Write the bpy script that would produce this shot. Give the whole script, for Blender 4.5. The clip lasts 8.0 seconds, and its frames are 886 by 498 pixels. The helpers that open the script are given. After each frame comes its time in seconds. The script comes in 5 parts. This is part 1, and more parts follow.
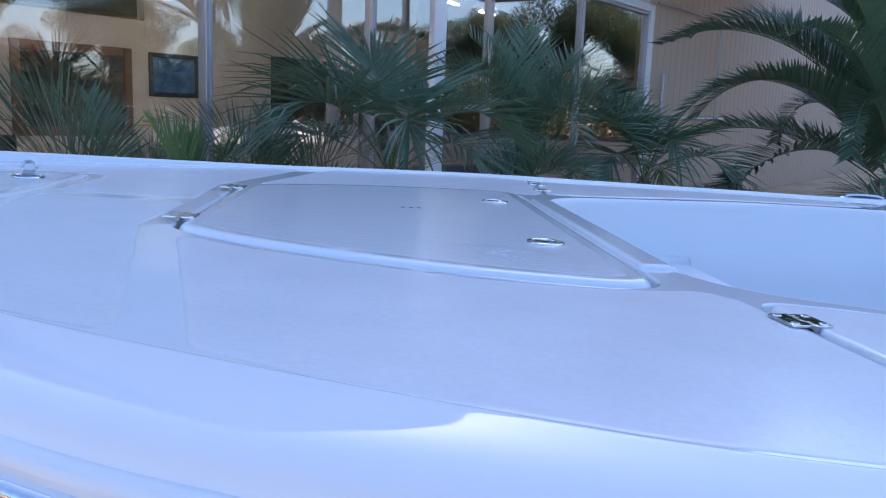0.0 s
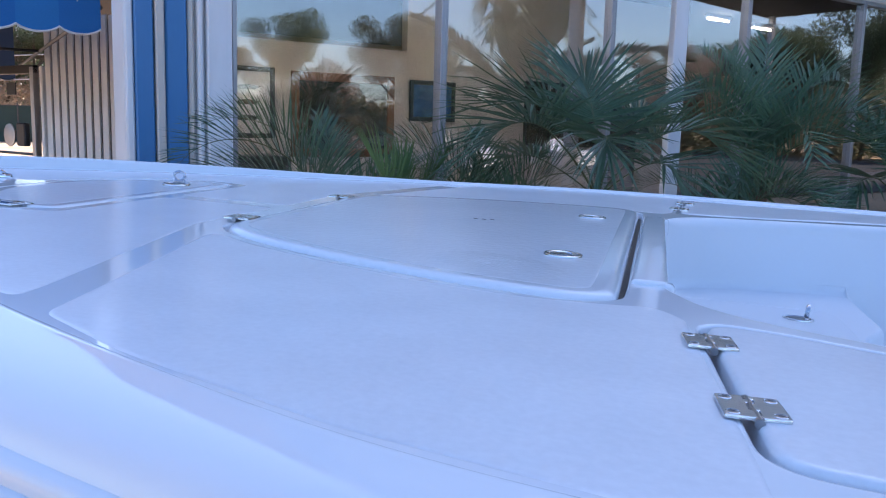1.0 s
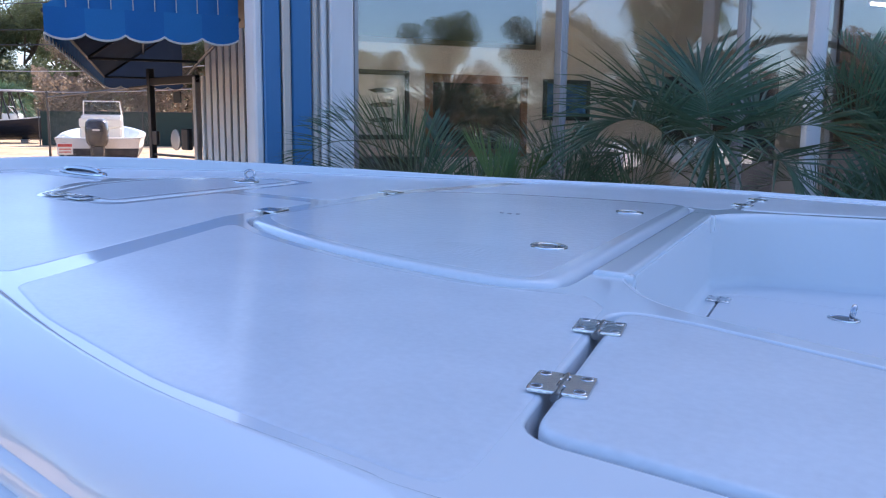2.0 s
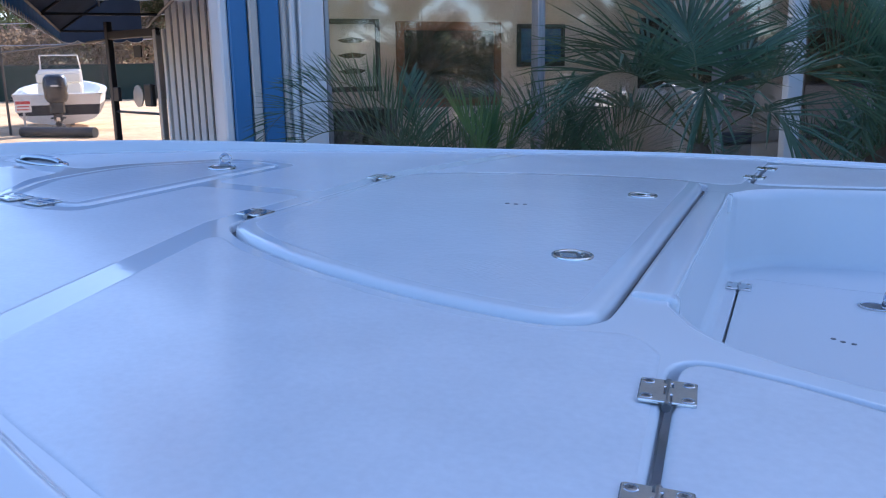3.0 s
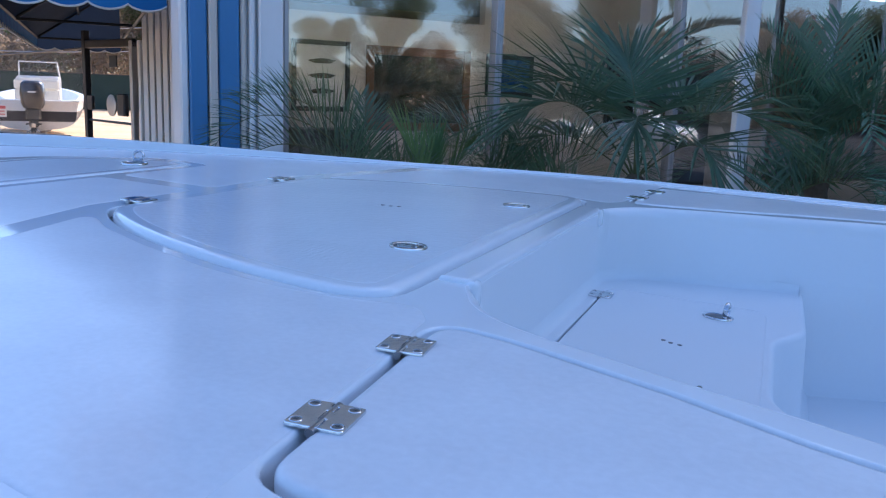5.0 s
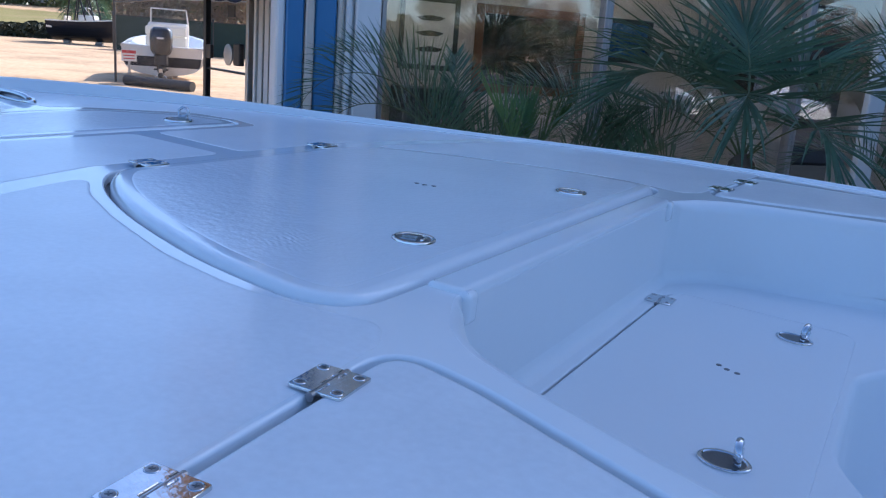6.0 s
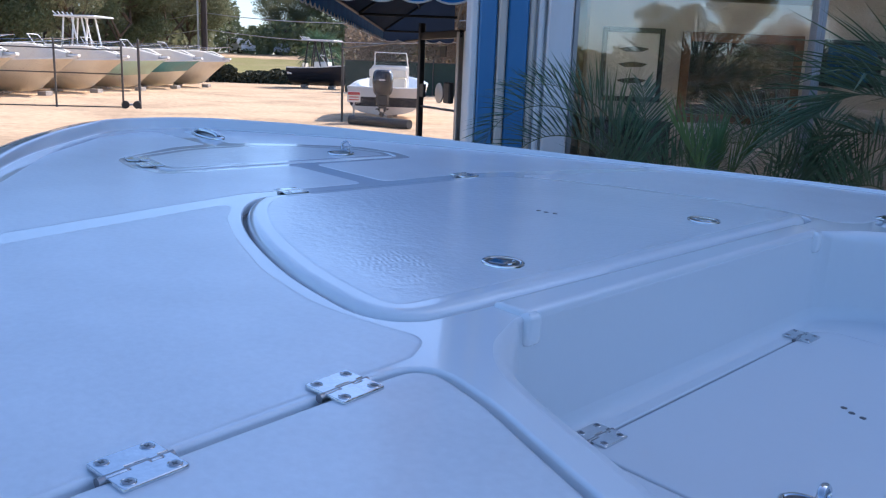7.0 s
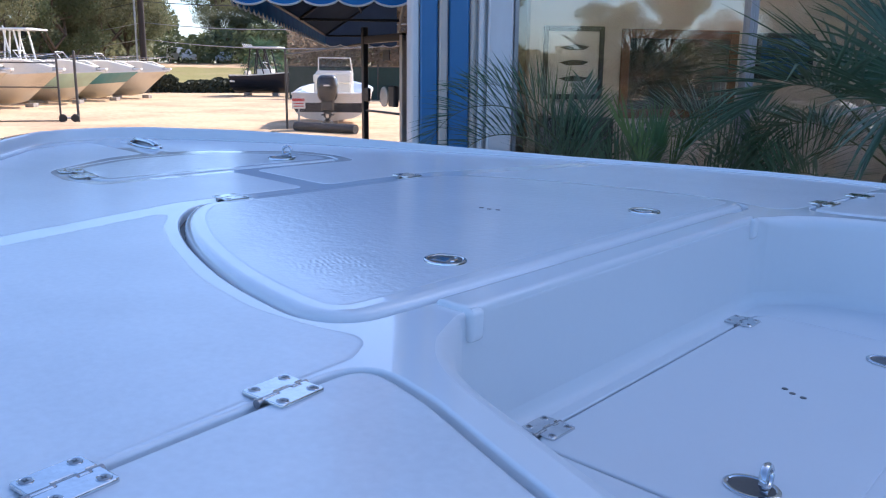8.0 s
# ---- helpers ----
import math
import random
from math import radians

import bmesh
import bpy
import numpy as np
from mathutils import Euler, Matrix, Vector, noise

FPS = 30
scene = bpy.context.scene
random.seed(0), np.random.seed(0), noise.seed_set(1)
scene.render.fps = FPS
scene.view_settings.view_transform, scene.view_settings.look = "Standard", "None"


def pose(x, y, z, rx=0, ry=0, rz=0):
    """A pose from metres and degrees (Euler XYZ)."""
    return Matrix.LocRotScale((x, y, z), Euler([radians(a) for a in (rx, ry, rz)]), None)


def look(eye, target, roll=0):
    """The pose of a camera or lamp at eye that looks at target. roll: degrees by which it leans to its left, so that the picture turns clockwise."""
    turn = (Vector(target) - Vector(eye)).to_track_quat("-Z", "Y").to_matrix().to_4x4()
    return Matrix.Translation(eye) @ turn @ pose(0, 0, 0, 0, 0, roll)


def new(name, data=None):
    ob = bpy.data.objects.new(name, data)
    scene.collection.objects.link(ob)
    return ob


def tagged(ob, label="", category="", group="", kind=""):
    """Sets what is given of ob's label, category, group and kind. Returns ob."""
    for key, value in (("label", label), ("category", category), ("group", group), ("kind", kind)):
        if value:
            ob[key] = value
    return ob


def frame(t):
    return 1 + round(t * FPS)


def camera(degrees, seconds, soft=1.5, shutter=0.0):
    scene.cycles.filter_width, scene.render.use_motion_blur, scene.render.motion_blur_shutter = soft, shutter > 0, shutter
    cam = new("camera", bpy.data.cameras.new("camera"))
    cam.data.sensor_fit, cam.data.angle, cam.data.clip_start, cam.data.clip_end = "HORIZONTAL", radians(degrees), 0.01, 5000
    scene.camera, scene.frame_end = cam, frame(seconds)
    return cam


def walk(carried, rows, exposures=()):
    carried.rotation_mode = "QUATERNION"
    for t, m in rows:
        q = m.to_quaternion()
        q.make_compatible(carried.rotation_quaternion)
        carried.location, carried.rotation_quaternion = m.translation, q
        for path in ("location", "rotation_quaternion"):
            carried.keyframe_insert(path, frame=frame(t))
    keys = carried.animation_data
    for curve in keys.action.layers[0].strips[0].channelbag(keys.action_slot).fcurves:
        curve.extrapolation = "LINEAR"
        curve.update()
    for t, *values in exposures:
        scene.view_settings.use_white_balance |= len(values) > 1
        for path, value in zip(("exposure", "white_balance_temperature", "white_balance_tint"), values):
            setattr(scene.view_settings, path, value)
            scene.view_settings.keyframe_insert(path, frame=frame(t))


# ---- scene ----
# ---- camera ----
cam = camera(56.7, 8.0, soft=1.2)
PATH = [
    (0, (-0.577, 0.026, 1.638), (0.329, 1.778, 1.307), 2.1),
    (0.5, (-0.357, -0.138, 1.643), (0.191, 1.757, 1.309), 0.5),
    (1, (-0.152, -0.148, 1.63), (0.123, 1.811, 1.334), 1.6),
    (1.3, (-0.01, -0.187, 1.619), (0.14, 1.787, 1.338), 2.1),
    (1.5, (0.077, -0.248, 1.614), (0.149, 1.732, 1.346), 2.3),
    (1.7, (0.142, -0.259, 1.608), (0.096, 1.723, 1.343), 2.1),
    (2.8, (0.078, -0.072, 1.725), (-0.018, 1.87, 1.258), -1.4),
    (3, (0.066, -0.057, 1.714), (0.037, 1.895, 1.279), -0.9),
    (3.5, (0.091, -0.085, 1.688), (0.136, 1.874, 1.287), -0.6),
    (4, (0.178, -0.191, 1.658), (0.329, 1.765, 1.271), -0.2),
    (4.2, (0.213, -0.231, 1.654), (0.382, 1.729, 1.295), 0.2),
    (5.3, (0.334, -0.136, 1.687), (0.288, 1.825, 1.3), 3.3),
    (5.5, (0.363, -0.069, 1.689), (0.282, 1.882, 1.255), 4.0),
    (6, (0.449, 0.023, 1.7), (0.215, 1.952, 1.225), 4.5),
    (6.5, (0.579, 0.045, 1.702), (0.104, 1.932, 1.242), 3.7),
    (7, (0.643, 0.036, 1.704), (-0.096, 1.845, 1.279), 2.2),
    (7.5, (0.656, 0.043, 1.701), (-0.066, 1.865, 1.3), 0.9),
    (8, (0.656, 0.048, 1.696), (0.025, 1.9, 1.281), 0.6),
]
walk(cam, [(t, look(eye, target, roll)) for t, eye, target, roll in PATH],
     exposures=((0.0, 1.32, 5800, 17), (1.5, 1.20, 5760, 17), (3.0, 0.94, 5420, 14), (3.5, 1.13, 5690, 16), (4.0, 1.24, 5760, 17), (5.5, 0.78, 5280, 11), (7.0, 0.64, 5370, 12), (8.0, 0.88, 5560, 13)))

# ---- light ----
SUN_AZ, SUN_EL = radians(20), radians(39)          # azimuth from +y towards +x
world = bpy.data.worlds.new("sky")
scene.world = world
world.use_nodes = True
nt = world.node_tree
sky = nt.nodes.new("ShaderNodeTexSky")
sky.sky_type, sky.sun_disc = "NISHITA", False
sky.sun_elevation, sky.sun_rotation = SUN_EL, SUN_AZ
sky.air_density, sky.dust_density, sky.ozone_density = 1.0, 1.5, 3.0
nt.nodes["Background"].inputs["Strength"].default_value = 0.15
nt.links.new(sky.outputs[0], nt.nodes["Background"].inputs["Color"])
sun = new("sun", bpy.data.lights.new("sun", "SUN"))
sun.data.energy, sun.data.angle, sun.data.color = 5.0, radians(0.5), (1.0, 0.82, 0.64)
sun.matrix_world = look((math.sin(SUN_AZ) * math.cos(SUN_EL), math.cos(SUN_AZ) * math.cos(SUN_EL), math.sin(SUN_EL)), (0, 0, 0))


# ---- materials ----
def material(name, color, rough=0.5, metal=0.0, spec=0.5, vary=0.0, vary_scale=3.0, grain=0.0, grain_scale=60.0,
             bump=0.0, bump_scale=200.0, bump_detail=3.0, coat_rough=0.05, dirt=None, dirt_scale=2.0, dirt_amount=0.4, per_object=0.0, coat=0.0, stretch=(1, 1, 1), translucent=0.0):
    """A surface with a base colour, broad and fine variation, an optional second (dirt) colour, and fine relief."""
    m = bpy.data.materials.new(name)
    m.use_nodes = True
    t, ns, ln = m.node_tree, m.node_tree.nodes, m.node_tree.links
    b = ns["Principled BSDF"]
    b.inputs["Roughness"].default_value, b.inputs["Metallic"].default_value = rough, metal
    b.inputs["Specular IOR Level"].default_value = spec
    b.inputs["Coat Weight"].default_value = coat
    b.inputs["Coat Roughness"].default_value = coat_rough
    co = ns.new("ShaderNodeTexCoord")
    mp = ns.new("ShaderNodeMapping")
    mp.inputs["Scale"].default_value = stretch
    ln.new(co.outputs["Object"], mp.inputs[0])

    def tex(scale, detail=4.0):
        n = ns.new("ShaderNodeTexNoise")
        n.inputs["Scale"].default_value, n.inputs["Detail"].default_value = scale, detail
        ln.new(mp.outputs[0], n.inputs["Vector"])
        return n.outputs[0]

    def math_node(op, a, bb):
        n = ns.new("ShaderNodeMath")
        n.operation = op
        for i, v in enumerate((a, bb)):
            if isinstance(v, (int, float)):
                n.inputs[i].default_value = v
            else:
                ln.new(v, n.inputs[i])
        return n.outputs[0]

    value = None
    terms = [(vary, vary_scale, 3.0), (grain, grain_scale, 5.0)]
    for amount, scale, detail in terms:
        if amount:
            v = math_node("MULTIPLY", math_node("SUBTRACT", tex(scale, detail), 0.5), 2 * amount)
            value = v if value is None else math_node("ADD", value, v)
    if per_object:
        inf = ns.new("ShaderNodeObjectInfo")
        v = math_node("MULTIPLY", math_node("SUBTRACT", inf.outputs["Random"], 0.5), 2 * per_object)
        value = v if value is None else math_node("ADD", value, v)
    col = ns.new("ShaderNodeRGB")
    col.outputs[0].default_value = (*color, 1)
    out = col.outputs[0]
    if dirt:
        ramp = ns.new("ShaderNodeMapRange")
        ramp.inputs["From Min"].default_value, ramp.inputs["From Max"].default_value = 0.45, 0.7
        ramp.inputs["To Max"].default_value = dirt_amount
        ln.new(tex(dirt_scale, 6.0), ramp.inputs[0])
        mx = ns.new("ShaderNodeMix")
        mx.data_type = "RGBA"
        ln.new(ramp.outputs[0], mx.inputs[0])
        ln.new(out, mx.inputs[6])
        mx.inputs[7].default_value = (*dirt, 1)
        out = mx.outputs[2]
    if value is not None:
        hv = ns.new("ShaderNodeHueSaturation")
        ln.new(math_node("ADD", value, 1.0), hv.inputs["Value"])
        ln.new(out, hv.inputs["Color"])
        out = hv.outputs[0]
        ln.new(math_node("ADD", math_node("MULTIPLY", value, -0.3), rough), b.inputs["Roughness"])
    ln.new(out, b.inputs["Base Color"])
    if translucent:
        tl, mixer = ns.new("ShaderNodeBsdfTranslucent"), ns.new("ShaderNodeMixShader")
        ln.new(out, tl.inputs["Color"])
        mixer.inputs[0].default_value = translucent
        ln.new(b.outputs[0], mixer.inputs[1])
        ln.new(tl.outputs[0], mixer.inputs[2])
        ln.new(mixer.outputs[0], ns["Material Output"].inputs["Surface"])
    if bump:
        bp = ns.new("ShaderNodeBump")
        bp.inputs["Strength"].default_value, bp.inputs["Distance"].default_value = bump, min(0.02, 2.0 / bump_scale)
        ln.new(tex(bump_scale, bump_detail), bp.inputs["Height"])
        ln.new(bp.outputs[0], b.inputs["Normal"])
        ln.new(bp.outputs[0], b.inputs["Coat Normal"])
    return m


def glass_material(name, tint=(0.93, 0.95, 0.95), ior=2.3):
    m = bpy.data.materials.new(name)
    m.use_nodes = True
    ns, ln = m.node_tree.nodes, m.node_tree.links
    b = ns["Principled BSDF"]
    b.inputs["Base Color"].default_value = (*tint, 1)
    b.inputs["Roughness"].default_value = 0.0
    b.inputs["Transmission Weight"].default_value = 1.0
    b.inputs["IOR"].default_value = ior
    return m


def glow(name, color, strength):
    m = bpy.data.materials.new(name)
    m.use_nodes = True
    b = m.node_tree.nodes["Principled BSDF"]
    b.inputs["Base Color"].default_value = (*color, 1)
    b.inputs["Emission Color"].default_value = (*color, 1)
    b.inputs["Emission Strength"].default_value = strength
    return m


GEL = material("gelcoat", (0.78, 0.79, 0.80), 0.05, vary=0.02, vary_scale=1.3, bump=0.012, bump_scale=9, coat=0.3)
NONSKID = material("nonskid_gelcoat", (0.74, 0.75, 0.765), 0.36, vary=0.09, vary_scale=8, grain=0.08, grain_scale=100, bump=0.02, bump_scale=150,
                   dirt=(0.70, 0.72, 0.74), dirt_scale=3.0, dirt_amount=0.3, coat=0.4, coat_rough=0.10)
SATIN = material("satin_gelcoat", (0.72, 0.73, 0.74), 0.38, vary=0.025, vary_scale=2.0, grain=0.012, grain_scale=80, dirt=(0.72, 0.73, 0.74), dirt_scale=4.0, dirt_amount=0.3)
HATCHSKID = material("hatch_nonskid", (0.75, 0.77, 0.795), 0.34, vary=0.04, vary_scale=3.0, grain=0.02, grain_scale=220,
                     bump=0.055, bump_scale=75, bump_detail=2.0, dirt=(0.66, 0.69, 0.73), dirt_scale=5.0, dirt_amount=0.55, coat=0.68, coat_rough=0.02)
WATER = material("wet_film", (0.75, 0.77, 0.795), 0.30, vary=0.04, vary_scale=3.0, grain=0.02, grain_scale=220, bump=0.055, bump_scale=75, bump_detail=2.0, dirt=(0.66, 0.69, 0.73), dirt_scale=5.0, dirt_amount=0.55, coat=0.72, coat_rough=0.015)
STEEL = material("stainless_steel", (0.64, 0.65, 0.67), 0.10, 1.0, grain=0.10, grain_scale=220, vary=0.10, vary_scale=60, bump=0.02, bump_scale=160)
SCREW = material("screw_steel", (0.30, 0.30, 0.31), 0.3, 1.0, grain=0.1, grain_scale=300)
CUP = material("latch_cup", (0.13, 0.13, 0.135), 0.35, 0.6, grain=0.1, grain_scale=200)
RUBBER = material("black_rubber", (0.02, 0.02, 0.022), 0.5, grain=0.2, grain_scale=90, vary=0.1, vary_scale=5)
HULLPAINT = material("hull_gelcoat", (0.72, 0.74, 0.76), 0.15, vary=0.03, vary_scale=1.0, coat=0.4)
GALV = material("galvanised_steel", (0.42, 0.43, 0.44), 0.45, 0.9, vary=0.12, vary_scale=9, grain=0.1, grain_scale=80)
DARKMETAL = material("dark_painted_metal", (0.025, 0.026, 0.03), 0.45, 0.2, vary=0.15, vary_scale=6, grain=0.1, grain_scale=120)
SAND = material("sandy_ground", (0.60, 0.43, 0.27), 0.95, spec=0.15, vary=0.2, vary_scale=0.5, grain=0.42, grain_scale=4.5,
                bump=0.9, bump_scale=5, dirt=(0.34, 0.24, 0.15), dirt_scale=0.3, dirt_amount=0.75)
CREAM = material("cream_wall_paint", (0.70, 0.64, 0.57), 0.75, vary=0.05, vary_scale=1.2, grain=0.03, grain_scale=70, bump=0.05, bump_scale=160)
SIDING = material("beige_metal_siding", (0.47, 0.345, 0.25), 0.55, 0.0, vary=0.06, vary_scale=0.8, grain=0.04, grain_scale=30,
                  dirt=(0.42, 0.36, 0.3), dirt_scale=1.4, dirt_amount=0.3, stretch=(1, 1, 0.25))
CREAMSTRIP = material("cream_metal_paint", (0.60, 0.55, 0.48), 0.5, vary=0.05, vary_scale=1.5, grain=0.04, grain_scale=40, dirt=(0.45, 0.40, 0.34), dirt_scale=2, dirt_amount=0.3, stretch=(1, 1, 0.3))
WHITEPAINT = material("white_metal_paint", (0.74, 0.75, 0.75), 0.45, vary=0.04, vary_scale=2, grain=0.03, grain_scale=40,
                      dirt=(0.55, 0.52, 0.47), dirt_scale=2.5, dirt_amount=0.3, stretch=(1, 1, 0.3))
BLUEPAINT = material("blue_metal_paint", (0.055, 0.19, 0.40), 0.45, vary=0.08, vary_scale=1.5, grain=0.05, grain_scale=40,
                     dirt=(0.08, 0.19, 0.4), dirt_scale=3, dirt_amount=0.4, stretch=(1, 1, 0.3))
ALU = material("anodised_aluminium", (0.36, 0.36, 0.37), 0.35, 0.6, vary=0.05, vary_scale=4, grain=0.05, grain_scale=90)
GLASS = glass_material("window_glass")
PICTUREGLASS = glass_material("picture_glass", (0.95, 0.95, 0.95), 1.3)
ACRYLIC = glass_material("boat_windscreen", (0.75, 0.78, 0.78), 1.2)
DARKROOM = material("dark_ceiling", (0.075, 0.07, 0.066), 0.9, vary=0.15, vary_scale=2, grain=0.1, grain_scale=30)
FLOORTILE = material("shop_floor", (0.34, 0.32, 0.30), 0.35, vary=0.08, vary_scale=1.2, grain=0.06, grain_scale=40)
WOODFRAME = material("brown_wood_frame", (0.20, 0.085, 0.035), 0.4, vary=0.15, vary_scale=4, grain=0.2, grain_scale=40, stretch=(1, 1, 6))
DARKFRAME = material("dark_frame", (0.03, 0.03, 0.035), 0.4, vary=0.1, grain=0.1)
PAPER = material("poster_paper", (0.72, 0.72, 0.70), 0.6, vary=0.03, grain=0.02)
DARKPRINT = material("dark_print", (0.035, 0.03, 0.028), 0.25, vary=0.7, vary_scale=2.5, grain=0.5, grain_scale=8, dirt=(0.20, 0.15, 0.11), dirt_scale=5, dirt_amount=0.6)
BLUEPRINT = material("blue_print", (0.025, 0.09, 0.26), 0.25, vary=0.5, vary_scale=5, dirt=(0.12, 0.25, 0.38), dirt_scale=6, dirt_amount=0.7)
FROND = material("palm_leaf", (0.105, 0.18, 0.105), 0.32, vary=0.3, vary_scale=2.0, grain=0.2, grain_scale=30, per_object=0.25, translucent=0.25)
FRONDLIGHT = material("young_palm_leaf", (0.14, 0.23, 0.085), 0.4, vary=0.25, vary_scale=2.0, grain=0.2, grain_scale=30, per_object=0.2, translucent=0.25)
DRYLEAF = material("dry_palm_leaf", (0.17, 0.17, 0.085), 0.5, vary=0.3, vary_scale=2.0, grain=0.2, grain_scale=30, per_object=0.25, translucent=0.25)
RACHIS = material("palm_stem", (0.10, 0.12, 0.05), 0.5, vary=0.2, vary_scale=6, grain=0.15, grain_scale=60)
TRUNK = material("palm_trunk", (0.13, 0.095, 0.065), 0.9, vary=0.3, vary_scale=8, grain=0.3, grain_scale=40, bump=0.8, bump_scale=30)


# ---- mesh helpers ----
class Shape:
    """Collects vertices and faces for one mesh."""

    def __init__(self):
        self.v, self.f, self.m = [], [], []

    def add(self, verts, faces, mat=0):
        n = len(self.v)
        self.v += [tuple(p) for p in verts]
        self.f += [tuple(n + i for i in f) for f in faces]
        self.m += [mat] * len(faces)
        return self

    def box(self, x0, x1, y0, y1, z0, z1, mat=0, m=None):
        pts = [Vector((x, y, z)) for x in (x0, x1) for y in (y0, y1) for z in (z0, z1)]
        if m is not None:
            pts = [m @ p for p in pts]
        return self.add(pts, [(0, 1, 3, 2), (4, 6, 7, 5), (0, 4, 5, 1), (2, 3, 7, 6), (0, 2, 6, 4), (1, 5, 7, 3)], mat)

    def slab(self, x0, x1, y0, y1, z0, z1, r=0.005, mat=0, m=None):
        """A box with chamfered edges."""
        r = min(r, (x1 - x0) / 3, (y1 - y0) / 3, (z1 - z0) / 3)
        pts = []
        for x, sx in ((x0, 1), (x1, -1)):
            for y, sy in ((y0, 1), (y1, -1)):
                for z, sz in ((z0, 1), (z1, -1)):
                    pts += [(x, y + sy * r, z + sz * r), (x + sx * r, y, z + sz * r), (x + sx * r, y + sy * r, z)]
        c = lambda i, j, k: 3 * (4 * i + 2 * j + k)  # noqa: E731
        fs = []
        for i in (0, 1):
            q = [c(i, 0, 0), c(i, 1, 0), c(i, 1, 1), c(i, 0, 1)]
            fs.append(q if i else q[::-1])
            q = [c(0, i, 0) + 1, c(1, i, 0) + 1, c(1, i, 1) + 1, c(0, i, 1) + 1]
            fs.append(q[::-1] if i else q)
            q = [c(0, 0, i) + 2, c(1, 0, i) + 2, c(1, 1, i) + 2, c(0, 1, i) + 2]
            fs.append(q if i else q[::-1])
        for a in (0, 1):
            for b in (0, 1):
                for k0, e in (((0, a, b), 0), ((a, 0, b), 1), ((a, b, 0), 2)):
                    k1 = list(k0)
                    k1[e] = 1
                    p, q = c(*k0), c(*k1)
                    o = [x for x in (0, 1, 2) if x != e]
                    fs.append((p + o[0], p + o[1], q + o[1], q + o[0]))
        for i in (0, 1):
            for j in (0, 1):
                for k in (0, 1):
                    fs.append((c(i, j, k), c(i, j, k) + 1, c(i, j, k) + 2))
        pts = [Vector(p) for p in pts]
        if m is not None:
            pts = [m @ p for p in pts]
        return self.add(pts, fs, mat)

    def tube(self, path, r, n=8, mat=0, caps=True, r1=None, squash=1.0):
        """A round bar along a path; r to r1."""
        path = [Vector(p) for p in path]
        rings = []
        up = Vector((0, 0, 1))
        for i, p in enumerate(path):
            d = (path[min(i + 1, len(path) - 1)] - path[max(i - 1, 0)]).normalized()
            a = d.cross(up)
            if a.length < 0.05:
                a = d.cross(Vector((1, 0, 0)))
            a.normalize()
            b = a.cross(d)
            rr = r if r1 is None else r + (r1 - r) * i / max(1, len(path) - 1)
            rings.append([p + rr * (math.cos(2 * math.pi * k / n) * a + squash * math.sin(2 * math.pi * k / n) * b) for k in range(n)])
        vs = [q for ring in rings for q in ring]
        fs = [(i * n + k, i * n + (k + 1) % n, (i + 1) * n + (k + 1) % n, (i + 1) * n + k) for i in range(len(rings) - 1) for k in range(n)]
        if caps:
            fs += [tuple(range(n))[::-1], tuple(range((len(rings) - 1) * n, len(rings) * n))]
        return self.add(vs, fs, mat)

    def lathe(self, prof, n=24, mat=0, m=None, sx=1.0, sy=1.0):
        """prof: (radius, z) rows, turned about z."""
        vs = [Vector((sx * r * math.cos(2 * math.pi * k / n), sy * r * math.sin(2 * math.pi * k / n), z)) for r, z in prof for k in range(n)]
        fs = [(i * n + k, i * n + (k + 1) % n, (i + 1) * n + (k + 1) % n, (i + 1) * n + k) for i in range(len(prof) - 1) for k in range(n)]
        fs += [tuple(range(n))[::-1], tuple(range((len(prof) - 1) * n, len(prof) * n))]
        if m is not None:
            vs = [m @ p for p in vs]
        return self.add(vs, fs, mat)

    def plate(self, outer, holes=(), z=0.0, mat=0):
        """A flat sheet with holes, face up."""
        from mathutils.geometry import tessellate_polygon

        def shoelace(loop):
            return abs(sum(a[0] * b[1] - a[1] * b[0] for a, b in zip(loop, list(loop[1:]) + [loop[0]]))) / 2

        want = shoelace(outer) - sum(shoelace(h) for h in holes)
        flat = [Vector((p[0], p[1], z)) for loop in (outer, *holes) for p in loop]
        rng = random.Random(5)
        best, best_gap = [], 1e9
        for attempt in range(12):
            shift = 1e-5 * attempt                      # a hair's breadth parts points that lie in one line
            loops = [[Vector((p[0] + rng.uniform(-shift, shift), p[1] + rng.uniform(-shift, shift), 0)) for p in loop] for loop in (outer, *holes)]
            fs, area = [], 0.0
            for a, b, c in tessellate_polygon(loops):
                p, q, r = flat[a], flat[b], flat[c]
                turn = (q - p).cross(r - p).z
                if turn < 0:
                    a, c = c, a
                if abs(turn) > 1e-9:
                    fs.append((a, b, c))
                    area += abs(turn) / 2
            if abs(area - want) < best_gap:
                best, best_gap = fs, abs(area - want)
            if best_gap < 0.002 * want:
                break
        fs = best
        return self.add(flat, fs, mat)

    def ring(self, outline, rows, mat=0, sign=1.0):
        """Strips along a closed outline: rows of (inward offset, z), or functions of (index, point) that give them."""
        rings = []
        for row in rows:
            pair = [row(i, p) if callable(row) else row for i, p in enumerate(outline)]
            off = offset(outline, [a for a, _ in pair])
            rings.append([(q[0], q[1], z) for q, (_, z) in zip(off, pair)])
        n = len(outline)
        vs = [p for r in rings for p in r]
        fs = [(i * n + k, i * n + (k + 1) % n, (i + 1) * n + (k + 1) % n, (i + 1) * n + k) for i in range(len(rings) - 1) for k in range(n)]
        if sign < 0:
            fs = [f[::-1] for f in fs]
        return self.add(vs, fs, mat)

